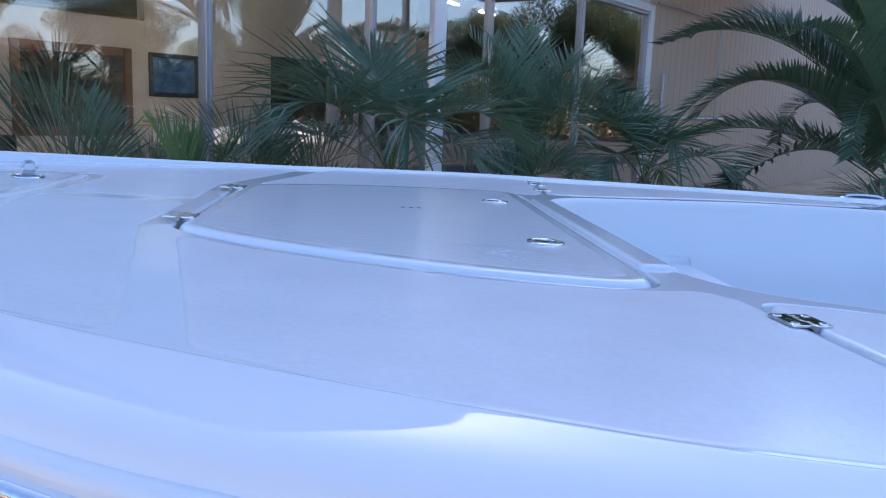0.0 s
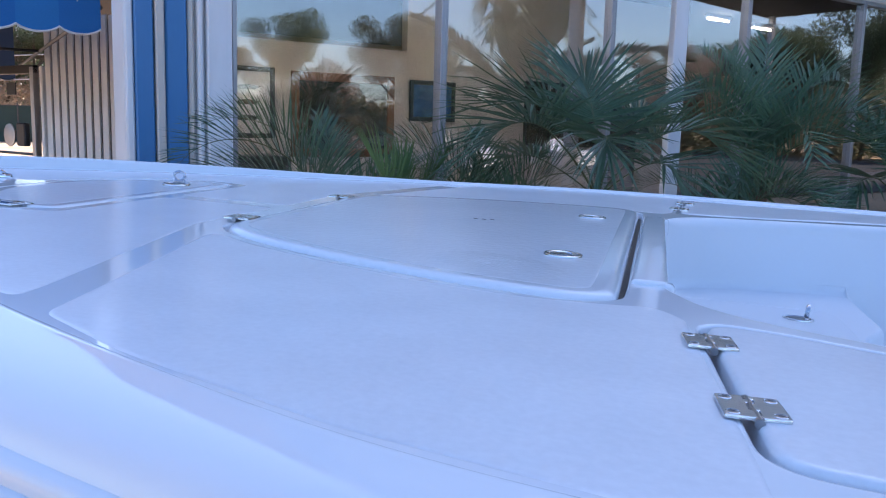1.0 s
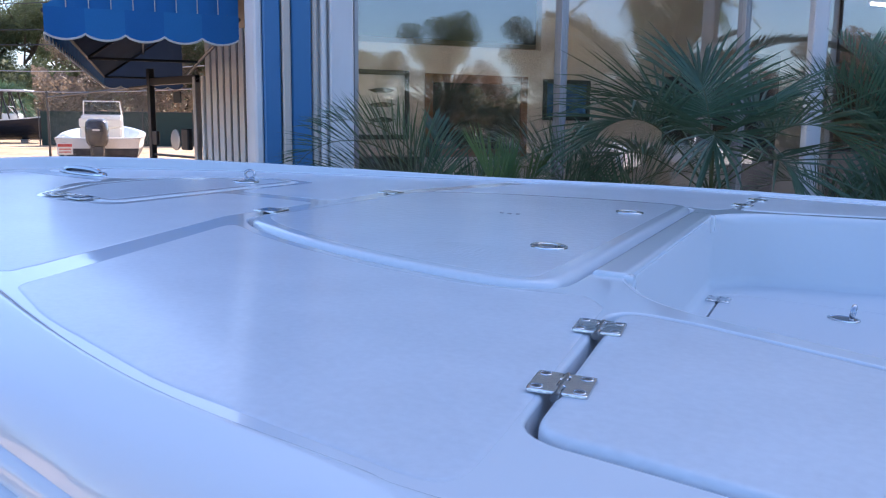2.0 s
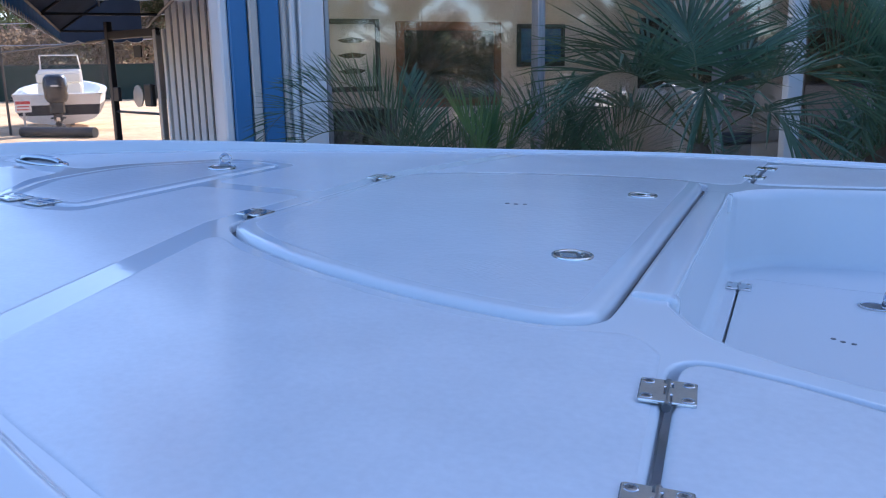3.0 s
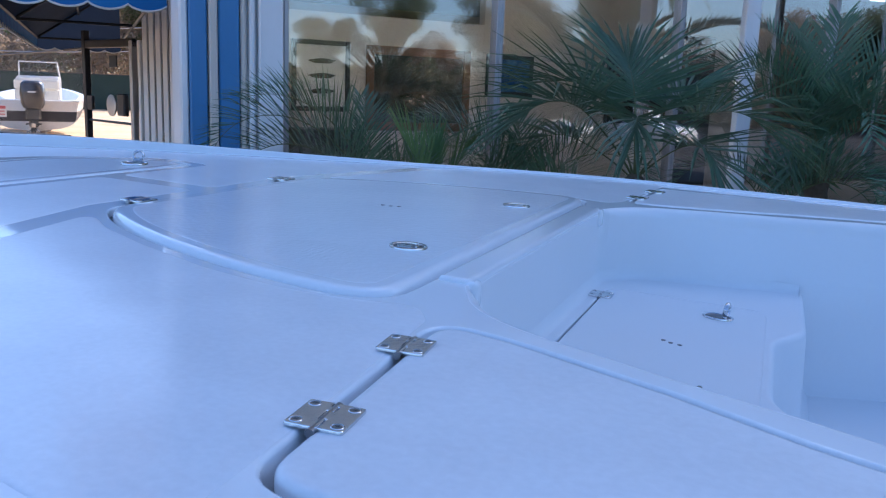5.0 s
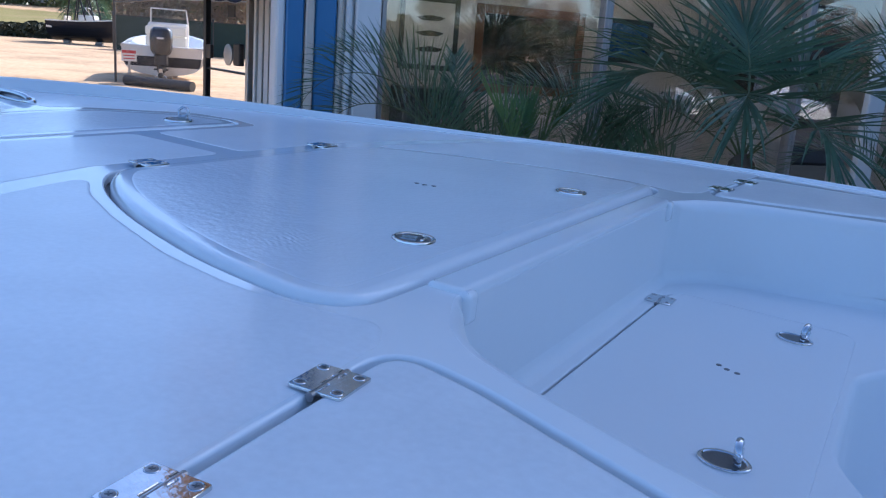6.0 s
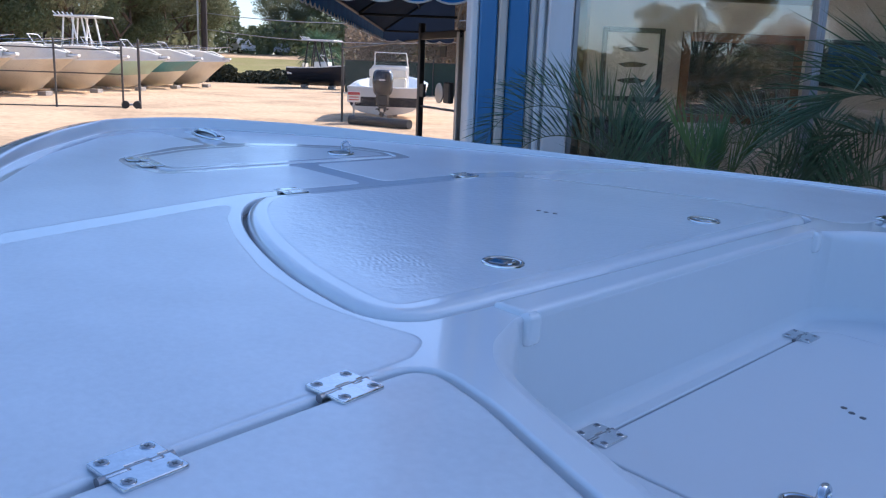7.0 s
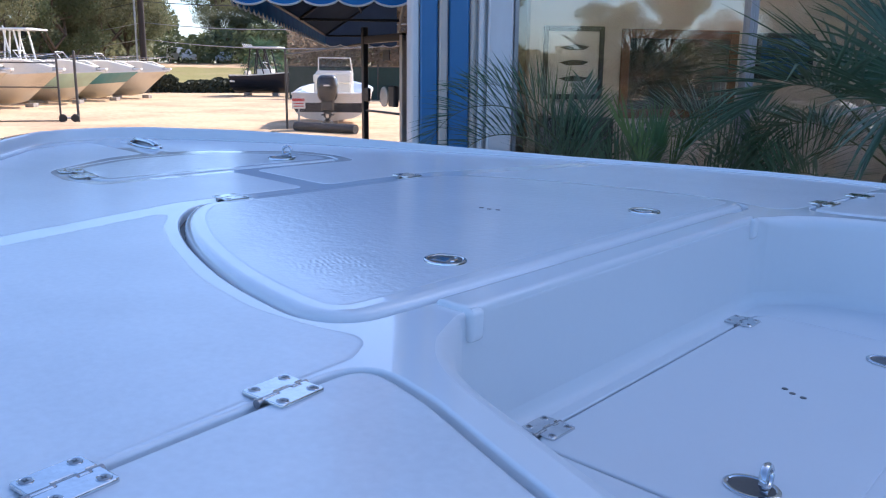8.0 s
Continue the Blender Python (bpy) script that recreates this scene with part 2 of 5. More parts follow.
    def mesh(self, name, mats, smooth=35):
        me = bpy.data.meshes.new(name)
        me.from_pydata(self.v, [], self.f)
        for mt in mats if isinstance(mats, (list, tuple)) else [mats]:
            me.materials.append(mt)
        me.polygons.foreach_set("material_index", self.m)
        if smooth:
            me.polygons.foreach_set("use_smooth", [True] * len(self.f))
            me.set_sharp_from_angle(angle=radians(smooth))
        me.update()
        return me


def offset(outline, amount):
    """The closed, counter-clockwise outline moved inwards by the amounts."""
    n, out = len(outline), []
    for i in range(n):
        p0, p1, p2 = (Vector(outline[(i + k) % n][:2]) for k in (-1, 0, 1))
        d0, d1 = (p1 - p0).normalized(), (p2 - p1).normalized()
        n0, n1 = Vector((-d0.y, d0.x)), Vector((-d1.y, d1.x))
        mid = (n0 + n1)
        mid = mid / max(mid.length, 1e-6)
        out.append(tuple(p1 + mid * (amount[i] / max(0.5, mid.dot(n0)))))
    return out


def spline(pts, steps=8, closed=False):
    """A smooth curve through points (Catmull-Rom)."""
    n, out = len(pts), []
    pts = [Vector(p) for p in pts]
    for i in range(n if closed else n - 1):
        g = [pts[(i + k) % n] if closed else pts[min(max(i + k, 0), n - 1)] for k in (-1, 0, 1, 2)]
        for s in range(steps):
            t = s / steps
            out.append(0.5 * (2 * g[1] + (g[2] - g[0]) * t + (2 * g[0] - 5 * g[1] + 4 * g[2] - g[3]) * t * t + (3 * g[1] - g[0] - 3 * g[2] + g[3]) * t ** 3))
    if not closed:
        out.append(pts[-1])
    return [tuple(p) for p in out]


def rounded(pts, radii, steps=6):
    """A closed polygon with rounded corners (counter-clockwise)."""
    n, out = len(pts), []
    for i in range(n):
        p0, p1, p2 = (Vector(pts[(i + k) % n]) for k in (-1, 0, 1))
        r = radii[i] if isinstance(radii, (list, tuple)) else radii
        a, b = (p0 - p1).normalized(), (p2 - p1).normalized()
        cut = min(r / max(math.tan(a.angle(b) / 2), 0.05), 0.48 * (p0 - p1).length, 0.48 * (p2 - p1).length)
        q0, q2 = p1 + a * cut, p1 + b * cut
        for s in range(steps + 1):
            t = s / steps
            out.append(tuple((1 - t) ** 2 * q0 + 2 * t * (1 - t) * p1 + t * t * q2))
    return out


def dense(outline, step):
    """The closed outline with its long edges divided."""
    out = []
    for i, p in enumerate(outline):
        p, q = Vector(p), Vector(outline[(i + 1) % len(outline)])
        k = max(1, int((q - p).length / step))
        out += [tuple(p.lerp(q, j / k)) for j in range(k)]
    return out


def mirrored(half):
    """A closed outline, counter-clockwise, from its half with y >= 0 (given from one end of the axis to the other)."""
    pts = list(half)
    other = [(x, -y) for x, y in reversed(pts) if abs(y) > 1e-6]
    loop = pts + other
    area = sum(a[0] * b[1] - a[1] * b[0] for a, b in zip(loop, loop[1:] + loop[:1]))
    return loop if area > 0 else loop[::-1]


def thing(name, m, label, category, group="", kind=""):
    ob = new(name)
    ob.matrix_world = m
    ob.empty_display_size = 0.2
    return tagged(ob, label, category, group, kind)


def part(name, shape, mats, parent=None, label="", m=None, smooth=35):
    ob = new(name, shape.mesh(name, mats, smooth) if isinstance(shape, Shape) else shape)
    if parent is not None:
        ob.parent = parent
    if m is not None:
        ob.matrix_basis = m
    return tagged(ob, label)


def solid(name, shape, mats, label, category, group="", kind="", m=None, smooth=35):
    return tagged(part(name, shape, mats, None, "", m, smooth), label, category, group, kind)


# ---- ground ----
g = Shape()
rs = [0, 4, 9, 16, 22, 28, 34, 40, 50, 60, 66, 74, 82, 90, 98, 106, 140, 220, 400, 900, 3000]
ns = 72
gv = [(0.0, 0.0, 0.0)]
for r in rs[1:]:
    for k in range(ns):
        x, y = r * math.cos(2 * math.pi * k / ns), r * math.sin(2 * math.pi * k / ns)
        q = min(1.0, max(0.0, (r - 66) / 40))
        lot = 0.454 * (x + 0.84) - 0.891 * (y - 5.98) > 6.0 and x > -2.0      # level lot before the shop
        gv.append((x, y, 0.03 * noise.noise((x * 0.12, y * 0.12, 0)) * (14 < r < 300) + 2.5 * q * q * (3 - 2 * q) + (0.0 if lot else 0.3 * min(1.0, max(0.0, (r - 34) / 32)))))
gf = [(0, 1 + k, 1 + (k + 1) % ns) for k in range(ns)]
gf += [(1 + i * ns + k, 1 + (i + 1) * ns + k, 1 + (i + 1) * ns + (k + 1) % ns, 1 + i * ns + (k + 1) % ns) for i in range(len(rs) - 2) for k in range(ns)]
g.add(gv, gf)
solid("ground", g, SAND, "dry sandy boat yard ground with tyre marks", "ground", kind="structure")

# ---- building ----
FAC = pose(-0.84, 5.98, 0, 0, 0, 27)               # x along the shop front, y into the shop
MULL = [0.0, 1.83, 3.81, 5.93, 8.28, 10.6]
# TOP is out of view, set high so the wall's shadow covers the boat
HEAD, SILL, TOP = 3.34, 0.35, 10.0


def wall_piece(name, x0, x1, y0, y1, z0, z1, mat, label):
    return solid(name, Shape().slab(x0, x1, y0, y1, z0, z1, 0.004), mat, label, "wall", kind="structure", m=FAC, smooth=0)


wall_piece("wall_front_upper", -0.0, 10.6, 0.0, 0.2, HEAD, TOP, CREAMSTRIP, "cream painted metal wall above the shop windows")
wall_piece("wall_front_lower", 0.0, 10.6, 0.0, 0.2, 0.0, SILL, SIDING, "low beige wall under the shop windows")
wall_piece("wall_front_right", 10.6, 44.0, 0.05, 0.2, 0.0, TOP, SIDING, "beige ribbed metal wall beside the shop windows")
wall_piece("wall_rear", 4.0, 44.0, 13.8, 14.0, 0.0, TOP, SIDING, "beige rear wall of the shop")
wall_piece("wall_far_end", 43.8, 44.0, 0.2, 13.8, 0.0, TOP, SIDING, "beige far end wall of the shop")
solid("roof", Shape().slab(-0.85, 44.1, -0.05, 14.1, TOP, TOP + 0.25, 0.01), SIDING, "flat metal roof of the shop", "roof", kind="structure", m=FAC, smooth=0)
solid("ceiling", Shape().slab(0.0, 43.8, 0.2, 13.8, 3.75, 3.85, 0.01), DARKROOM, "dark open ceiling of the showroom", "ceiling", kind="structure", m=FAC, smooth=0)
solid("floor", Shape().slab(0.2, 43.8, 0.2, 13.8, 0.0, 0.1, 0.01), FLOORTILE, "grey showroom floor", "floor", kind="structure", m=FAC, smooth=0)
# inner partition that carries the pictures
solid("wall_partition", Shape().slab(1.10, 3.98, 4.0, 4.15, 0.1, 2.63, 0.004).slab(3.98, 9.6, 4.003, 4.15, 0.1, 3.75, 0.004), CREAM, "cream painted inner wall hung with pictures", "wall", kind="structure", m=FAC, smooth=0)

# corner pilaster of ribbed metal: white, blue and cream strips
pilaster = thing("corner_pilaster", FAC, "blue, white and cream ribbed metal corner strip", "pilaster", kind="structure")
part("core", Shape().slab(-0.745, 0.0, 0.02, 0.3, 0, TOP, 0.004), WHITEPAINT, pilaster, smooth=0)
strips = [(-0.745, -0.69, 0.05, WHITEPAINT), (-0.685, -0.56, 0.06, BLUEPAINT), (-0.55, -0.49, 0.075, CREAMSTRIP), (-0.48, -0.335, 0.06, BLUEPAINT), (-0.325, -0.285, 0.05, CREAMSTRIP), (-0.265, -0.225, 0.07, WHITEPAINT), (-0.20, -0.02, 0.075, WHITEPAINT)]
for x0, x1, d, mt in strips:
    part("strip", Shape().slab(x0, x1, 0.02 - d, 0.02, 0, TOP, 0.012), mt, pilaster, smooth=0)

# ribs on the right-hand wall
ribs = Shape()
for i in range(108):
    x = 10.9 + 0.3 * i
    ribs.add([(x - 0.035, 0.05, 0), (x - 0.02, 0.044, 0), (x + 0.02, 0.044, 0), (x + 0.035, 0.05, 0),
              (x - 0.035, 0.05, TOP), (x - 0.02, 0.044, TOP), (x + 0.02, 0.044, TOP), (x + 0.035, 0.05, TOP)], [(0, 1, 5, 4), (1, 2, 6, 5), (2, 3, 7, 6)])
solid("wall_ribs", ribs, SIDING, "raised ribs of the beige metal wall", "wall", kind="structure", m=FAC, smooth=0)

# windows
for i, (a, b) in enumerate(zip(MULL, MULL[1:])):
    win = thing(f"window_{i + 1}", FAC, "tall aluminium framed shop window reflecting trees", "window", "shop windows", "structure")
    w = 0.034
    fr = Shape()
    for x in (a, b - 0.0):
        side = 1 if x == a else -1
        fr.slab(min(x, x + side * w), max(x, x + side * w), 0.0, 0.11, SILL, HEAD, 0.004)
    fr.slab(a + w, b - w, 0.0, 0.11, HEAD - 0.05, HEAD, 0.004)
    fr.slab(a + w, b - w, 0.0, 0.11, SILL, SILL + 0.08, 0.004)
    part("window_frame", fr, ALU, win, smooth=0)
    gl = part("pane", Shape().box(a + w, b - w, 0.05, 0.056, SILL + 0.08, HEAD - 0.05), GLASS, win, smooth=0)
    gl.visible_shadow = False
    if i == 4:
        jb = Shape().slab(b, b + 0.16, -0.03, 0.1, SILL, HEAD + 0.12, 0.006).slab(a + 1.0, b, -0.03, 0.0, HEAD, HEAD + 0.12, 0.006)
        part("casing", jb, WHITEPAINT, win, "white painted window casing", smooth=0)

# conduit on the right-hand wall
cd = Shape()
cd.tube(spline([(10.9, -0.02, 3.52), (12.2, -0.02, 3.55), (13.9, -0.02, 3.53), (14.15, -0.02, 3.45), (14.2, -0.02, 3.2), (14.2, -0.02, 1.7)], 5), 0.018, 8)
cd.tube([(11.2, -0.02, 1.66), (16.8, -0.02, 1.69)], 0.025, 8)
cd.tube([(11.35, -0.02, 0.2), (11.35, -0.02, 2.4)], 0.03, 8)
solid("conduit", cd, GALV, "grey metal conduit pipes fixed to the beige wall", "pipe", m=FAC)

# pictures on the partition
def picture(x0, x1, z0, z1, w, frame_mat, print_mat, label, y=4.0):
    p = thing("framed_picture", FAC @ pose(x0, y, z0), label, "picture")
    W, H = x1 - x0, z1 - z0
    f = Shape()
    f.slab(0, w, -0.04, -0.002, 0, H, 0.008).slab(W - w, W, -0.04, -0.002, 0, H, 0.008)
    f.slab(w, W - w, -0.04, -0.002, 0, w, 0.008).slab(w, W - w, -0.04, -0.002, H - w, H, 0.008)
    part("frame", f, frame_mat, p, smooth=0)
    part("print", Shape().box(w, W - w, -0.015, -0.005, w, H - w), print_mat, p, smooth=0)
    part("picture_glass", Shape().box(w, W - w, -0.026, -0.022, w, H - w), PICTUREGLASS, p, smooth=0).visible_shadow = False
    return p


picture(2.25, 3.77, 1.19, 2.27, 0.11, WOODFRAME, DARKPRINT, "large dark picture in a brown wooden frame")
fish = picture(1.27, 2.03, 1.42, 2.29, 0.06, DARKFRAME, PAPER, "white poster with three dark boat shapes in a dark frame")
fs = Shape()
for z in (0.25, 0.44, 0.62):
    fs.add([(0.2, -0.0175, z), (0.3, -0.0175, z - 0.035), (0.5, -0.0175, z - 0.03), (0.58, -0.0175, z + 0.01), (0.4, -0.0175, z + 0.035), (0.3, -0.0175, z + 0.02)], [(0, 1, 2, 3, 4, 5)])
part("boat_shape", fs, DARKPRINT, fish, smooth=0)
picture(4.02, 4.79, 1.69, 2.25, 0.06, DARKFRAME, BLUEPRINT, "blue picture in a dark frame")
picture(6.1, 7.9, 1.35, 2.35, 0.05, DARKFRAME, DARKPRINT, "wide black framed dark picture")
# low dark cabinet inside, and a free-standing display panel near the glass
solid("cabinet", Shape().slab(1.2, 2.0, 3.4, 3.98, 0.1, 1.22, 0.02), DARKFRAME, "low black cabinet against the cream wall", "cabinet", m=FAC, smooth=0)
solid("display_panel", Shape().slab(4.1, 4.66, 0.40, 0.46, 0.1, 2.35, 0.01), DARKFRAME, "dark display panel standing behind the window", "panel", m=FAC, smooth=0)
# fluorescent tubes under the ceiling
TUBE = glow("tube_light", (1.0, 0.82, 0.60), 50.0)
# last three: unseen fill tubes by the glass, added to brighten the partition
for x, y in ((10.6, 4.0), (12.2, 4.2), (1.3, 0.42), (2.9, 0.42), (4.5, 0.42)):
    lamp = thing("ceiling_or_fill_tube", FAC @ pose(x, y, 3.66 if y > 1 else 3.64), "white fluorescent tube under the dark ceiling, those by the glass added as fill", "lamp", "ceiling tube lamps")
    half = 0.3 if y > 1 else 0.6
    part("housing", Shape().slab(-half - 0.02, half + 0.02, -0.06, 0.06, 0.03, 0.09, 0.01), WHITEPAINT, lamp, smooth=0)
    part("tube", Shape().tube([(-half, 0, 0.0), (half, 0, 0.0)], 0.013, 8), TUBE, lamp)
# white post before the shop front
solid("porch_post", Shape().slab(2.95, 3.08, -0.02, 0.11, 0.0, 4.2, 0.01).slab(2.91, 3.12, -0.06, 0.15, 0.0, 0.2, 0.01), WHITEPAINT,
      "white painted square post before the shop windows", "post", m=pose(0, 7.2, 0), smooth=0)

# ---- the boat ----
BOAT = pose(0.5924, 1.4470, 1.3962, 0.147, 2.236, -22.473)     # x aft, y to the far side, z up from the deck
boat = thing("boat", BOAT, "white fibreglass bay boat with a flush foredeck standing on its trailer", "boat")


OUT = spline([(-2.215, 0.0), (-2.185, 0.15), (-2.09, 0.31), (-1.60, 0.70), (-1.10, 0.985), (-0.70, 1.20), (-0.33, 1.315), (-0.14, 1.355), (0.4, 1.42), (1.5, 1.46), (2.8, 1.45), (4.2, 1.37)], 10)
INN = spline([(-2.06, 0.0), (-2.045, 0.11), (-1.97, 0.23), (-1.60, 0.56), (-1.20, 0.80), (-0.75, 1.035), (-0.34, 1.21), (-0.06, 1.272), (0.10, 1.287), (1.2, 1.33), (2.6, 1.33), (4.1, 1.25)], 10)
OUT = [(x, y) for x, y in OUT]
INN = [(x, y) for x, y in INN]
outer = [(x, -y) for x, y in OUT[::-1]] + [(x, y) for x, y in OUT[1:]]      # from the near quarter round the bow to the far quarter
inner = [(x, -y) for x, y in INN[::-1]] + [(x, y) for x, y in INN[1:]]


def lift(x):
    """Height of the gunwale cap above the deck: a toe rail at the bow that fades aft."""
    return 0.009 + 0.025 * min(1.0, max(0.0, (-x - 0.8) / 1.0)) ** 1.3


cap_rows = [(0.0, 0.0, 0.0), (0.015, 0.03, 0.0), (0.035, 0.20, 0.0), (0.06, 0.56, 0.0), (0.085, 0.86, 0.0), (0.105, 0.98, 0.0), (0.13, 1.03, 0.0), (0.16, 1.04, -0.0004), (0.20, 1.02, -0.0012), (0.38, 1.0, -0.005), (0.55, 1.0, -0.0095), (0.72, 1.0, -0.0155),
            (0.85, 1.0, -0.023), (0.93, 1.0, -0.031), (0.98, 1.0, -0.040), (1.0, 1.0, -0.048), (1.01, 1.0, -0.0505), (1.08, 1.0, -0.053), (1.11, 1.0, -0.057), (1.125, 1.0, -0.066), (1.125, 1.0, -0.09)]
deck = Shape()
rows = []
for f, hgt, dz in cap_rows:
    rows.append([(a[0] + (b[0] - a[0]) * f, a[1] + (b[1] - a[1]) * f, hgt * lift(a[0]) + dz) for a, b in zip(inner, outer)])
n = len(inner)
deck.add([p for r in rows for p in r], [(i * n + k, (i + 1) * n + k, (i + 1) * n + k + 1, i * n + k + 1) for i in range(len(rows) - 1) for k in range(n - 1)])
deck.f = [f[::-1] for f in deck.f]

# outlines of the openings, counter-clockwise
HATCH_HALF = spline([(-0.875, 0.0), (-0.875, 0.15), (-0.874, 0.30), (-0.856, 0.372), (-0.76, 0.457), (-0.60, 0.541), (-0.40, 0.611), (-0.25, 0.641), (-0.175, 0.643), (-0.132, 0.612), (-0.122, 0.545), (-0.122, 0.30), (-0.122, 0.0)], 7)
HATCH = mirrored(HATCH_HALF)                                                # edge of the lid
GUTTER = offset(HATCH, [-0.0135 if x > -0.15 else -0.012 for x, y in HATCH])                               # edge of the deck round it
ANCHOR = rounded([(-1.255, -0.36), (-1.255, 0.36), (-1.33, 0.385), (-1.44, 0.345), (-1.585, 0.15), (-1.60, 0.0), (-1.585, -0.15), (-1.49, -0.345), (-1.33, -0.37)],
                 [0.04, 0.04, 0.05, 0.08, 0.25, 0.6, 0.25, 0.06, 0.05])
ANCHOR_G = offset(ANCHOR, [-0.010] * len(ANCHOR))
LOCK_IN = [(0.028, 0.703), (0.10, 0.726), (0.19, 0.76), (0.28, 0.793), (0.41, 0.855), (0.66, 0.945), (0.95, 1.0), (1.2, 1.03)]
LOCK = rounded([(-0.012, 0.70)] + LOCK_IN[1:] + [(1.2, 1.225), (0.6, 1.222), (0.25, 1.178), (0.10, 1.155), (0.022, 1.145)],
               [0.07] + [0.3] * 6 + [0.05, 0.05, 0.8, 0.8, 0.3, 0.05])
if sum(a[0] * b[1] - a[1] * b[0] for a, b in zip(LOCK, LOCK[1:] + LOCK[:1])) < 0:
    LOCK = LOCK[::-1]
LOCK_NEAR = [(x, -y) for x, y in LOCK[::-1]]
LOCK_G, LOCK_NEAR_G = (offset(o, [-0.015] * len(o)) for o in (LOCK, LOCK_NEAR))
TAIL = [(0.035, 0.638), (0.10, 0.675), (0.20, 0.714), (0.30, 0.752), (0.44, 0.80), (0.67, 0.885), (1.0, 0.945), (1.4, 0.98), (2.3, 1.0)]
WELL = mirrored(spline([(-0.058, 0.0), (-0.058, 0.25), (-0.058, 0.40), (-0.058, 0.45), (-0.058, 0.472), (-0.0578, 0.484), (-0.057, 0.493), (-0.0555, 0.501), (-0.053, 0.509), (-0.048, 0.520), (-0.036, 0.545), (-0.012, 0.590)] + TAIL, 8))
WELL_LOW = mirrored(spline([(-0.046, 0.0), (-0.046, 0.25), (-0.046, 0.395), (-0.046, 0.443), (-0.0458, 0.463), (-0.0453, 0.473), (-0.0445, 0.481), (-0.043, 0.489), (-0.0405, 0.497), (-0.035, 0.507), (-0.020, 0.530), (0.010, 0.568)]
                           + [(x + 0.018 + 0.006 * min(1, k / 3), y - 0.030 - 0.036 * min(1, k / 3)) for k, (x, y) in enumerate(TAIL)], 8))

deck_loop = inner[::-1]
if sum(a[0] * b[1] - a[1] * b[0] for a, b in zip(deck_loop, deck_loop[1:] + deck_loop[:1])) < 0:
    deck_loop = deck_loop[::-1]
deck.plate(deck_loop, [GUTTER, ANCHOR_G, LOCK_G, LOCK_NEAR_G, WELL], 0.0)
EDGE = [(0.0, 0.0), (0.0006, -0.0001), (0.002, -0.0006), (0.0034, -0.002), (0.004, -0.004), (0.0045, -0.045)]
WIDE_EDGE = [(0.0, 0.0), (0.001, -0.0002), (0.0025, -0.0009), (0.0038, -0.0024), (0.0044, -0.0046), (0.0048, -0.045)]
for loop, edge in ((GUTTER, EDGE), (ANCHOR_G, EDGE), (LOCK_G, WIDE_EDGE), (LOCK_NEAR_G, WIDE_EDGE)):
    deck.ring(loop, edge)
    deck.plate(offset(loop, [edge[-1][0]] * len(loop)), (), -0.045)

first_well_face = len(deck.f)
# the sunken forward cockpit: walls, raised platform and the sole behind it
STEP, PLAT, SOLE = 0.39, -0.19, -0.46


def ease(q):
    q = min(1.0, max(0.0, q))
    return q * q * (3 - 2 * q)


# each rim point leads down to its foot: a small radius along the hatch, a larger one along the sides
wall = [[(x, y, 0.0) for x, y in WELL]]
for k in range(1, 21):
    row = []
    for (x, y), (lx, ly) in zip(WELL, WELL_LOW):
        side = ease((abs(y) - 0.503) / 0.05)
        reach = math.hypot(lx - x, ly - y)
        r = min(0.0085 + 0.020 * side, 0.95 * reach)
        if k <= 8:
            a = math.pi / 2 * k / 8
            h, z = r * math.sin(a) * 0.9, -r * (1 - math.cos(a))
        else:
            q = (k - 8) / 12
            z = -r + (-0.165 + r) * q
            h = 0.9 * r + (reach - 0.9 * r) * q
        f = min(1.0, h / reach)
        row.append((x + (lx - x) * f, y + (ly - y) * f, z))
    wall.append(row)
nw = len(WELL)
deck.add([p for r in wall for p in r], [(i * nw + k, i * nw + (k + 1) % nw, (i + 1) * nw + (k + 1) % nw, (i + 1) * nw + k) for i in range(len(wall) - 1) for k in range(nw)])
low = [(p[0], p[1]) for p in wall[-1]]


def clip(loop, x, keep_less):
    out = []
    for p, q in zip(loop, loop[1:] + loop[:1]):
        a, b = (p[0] < x) == keep_less, (q[0] < x) == keep_less
        if a:
            out.append(p)
        if a != b:
            t = (x - p[0]) / (q[0] - p[0])
            out.append((x, p[1] + t * (q[1] - p[1])))
    return out


fore, aft = clip(low, STEP, True), clip(low, STEP, False)
fore, aft = dense(fore, 0.03), dense(aft, 0.03)
half_step = max(abs(y) for x, y in fore if abs(x - STEP) < 1e-4) - 1e-3


def bow_out(loop):
    """The platform reaches further aft towards the sides."""
    flags = [abs(x - STEP) < 1e-4 and abs(yy) < half_step for x, yy in loop]
    out = []
    for x, yy in loop:
        if abs(x - STEP) < 1e-4:
            q = min(1.0, max(0.0, (abs(yy) - 0.16) / 0.18))
            x += 0.066 * q * q * (3 - 2 * q)
        out.append((x, yy))
    return out, flags


fore, fore_on = bow_out(fore)
aft, aft_on = bow_out(aft)
FILLET = [(0.0, -0.165), (0.002, -0.174), (0.006, -0.182), (0.012, -0.188), (0.02, PLAT)]
deck.ring(fore, [lambda i, p, k=k: (0.0, PLAT) if fore_on[i] else k for k in FILLET])
plat = offset(fore, [0.0 if f else 0.02 for f in fore_on])
deck.ring(aft, [lambda i, p, k=k, s=s: s if aft_on[i] else k for k, s in
                (((0.0, -0.165), (0.0, PLAT)), ((0.006, -0.19), (0.003, PLAT - 0.0006)), ((0.012, -0.22), (0.009, PLAT - 0.005)), ((0.016, -0.26), (0.012, PLAT - 0.013)), ((0.03, -0.42), (0.03, -0.42)), ((0.06, SOLE), (0.06, SOLE)))])
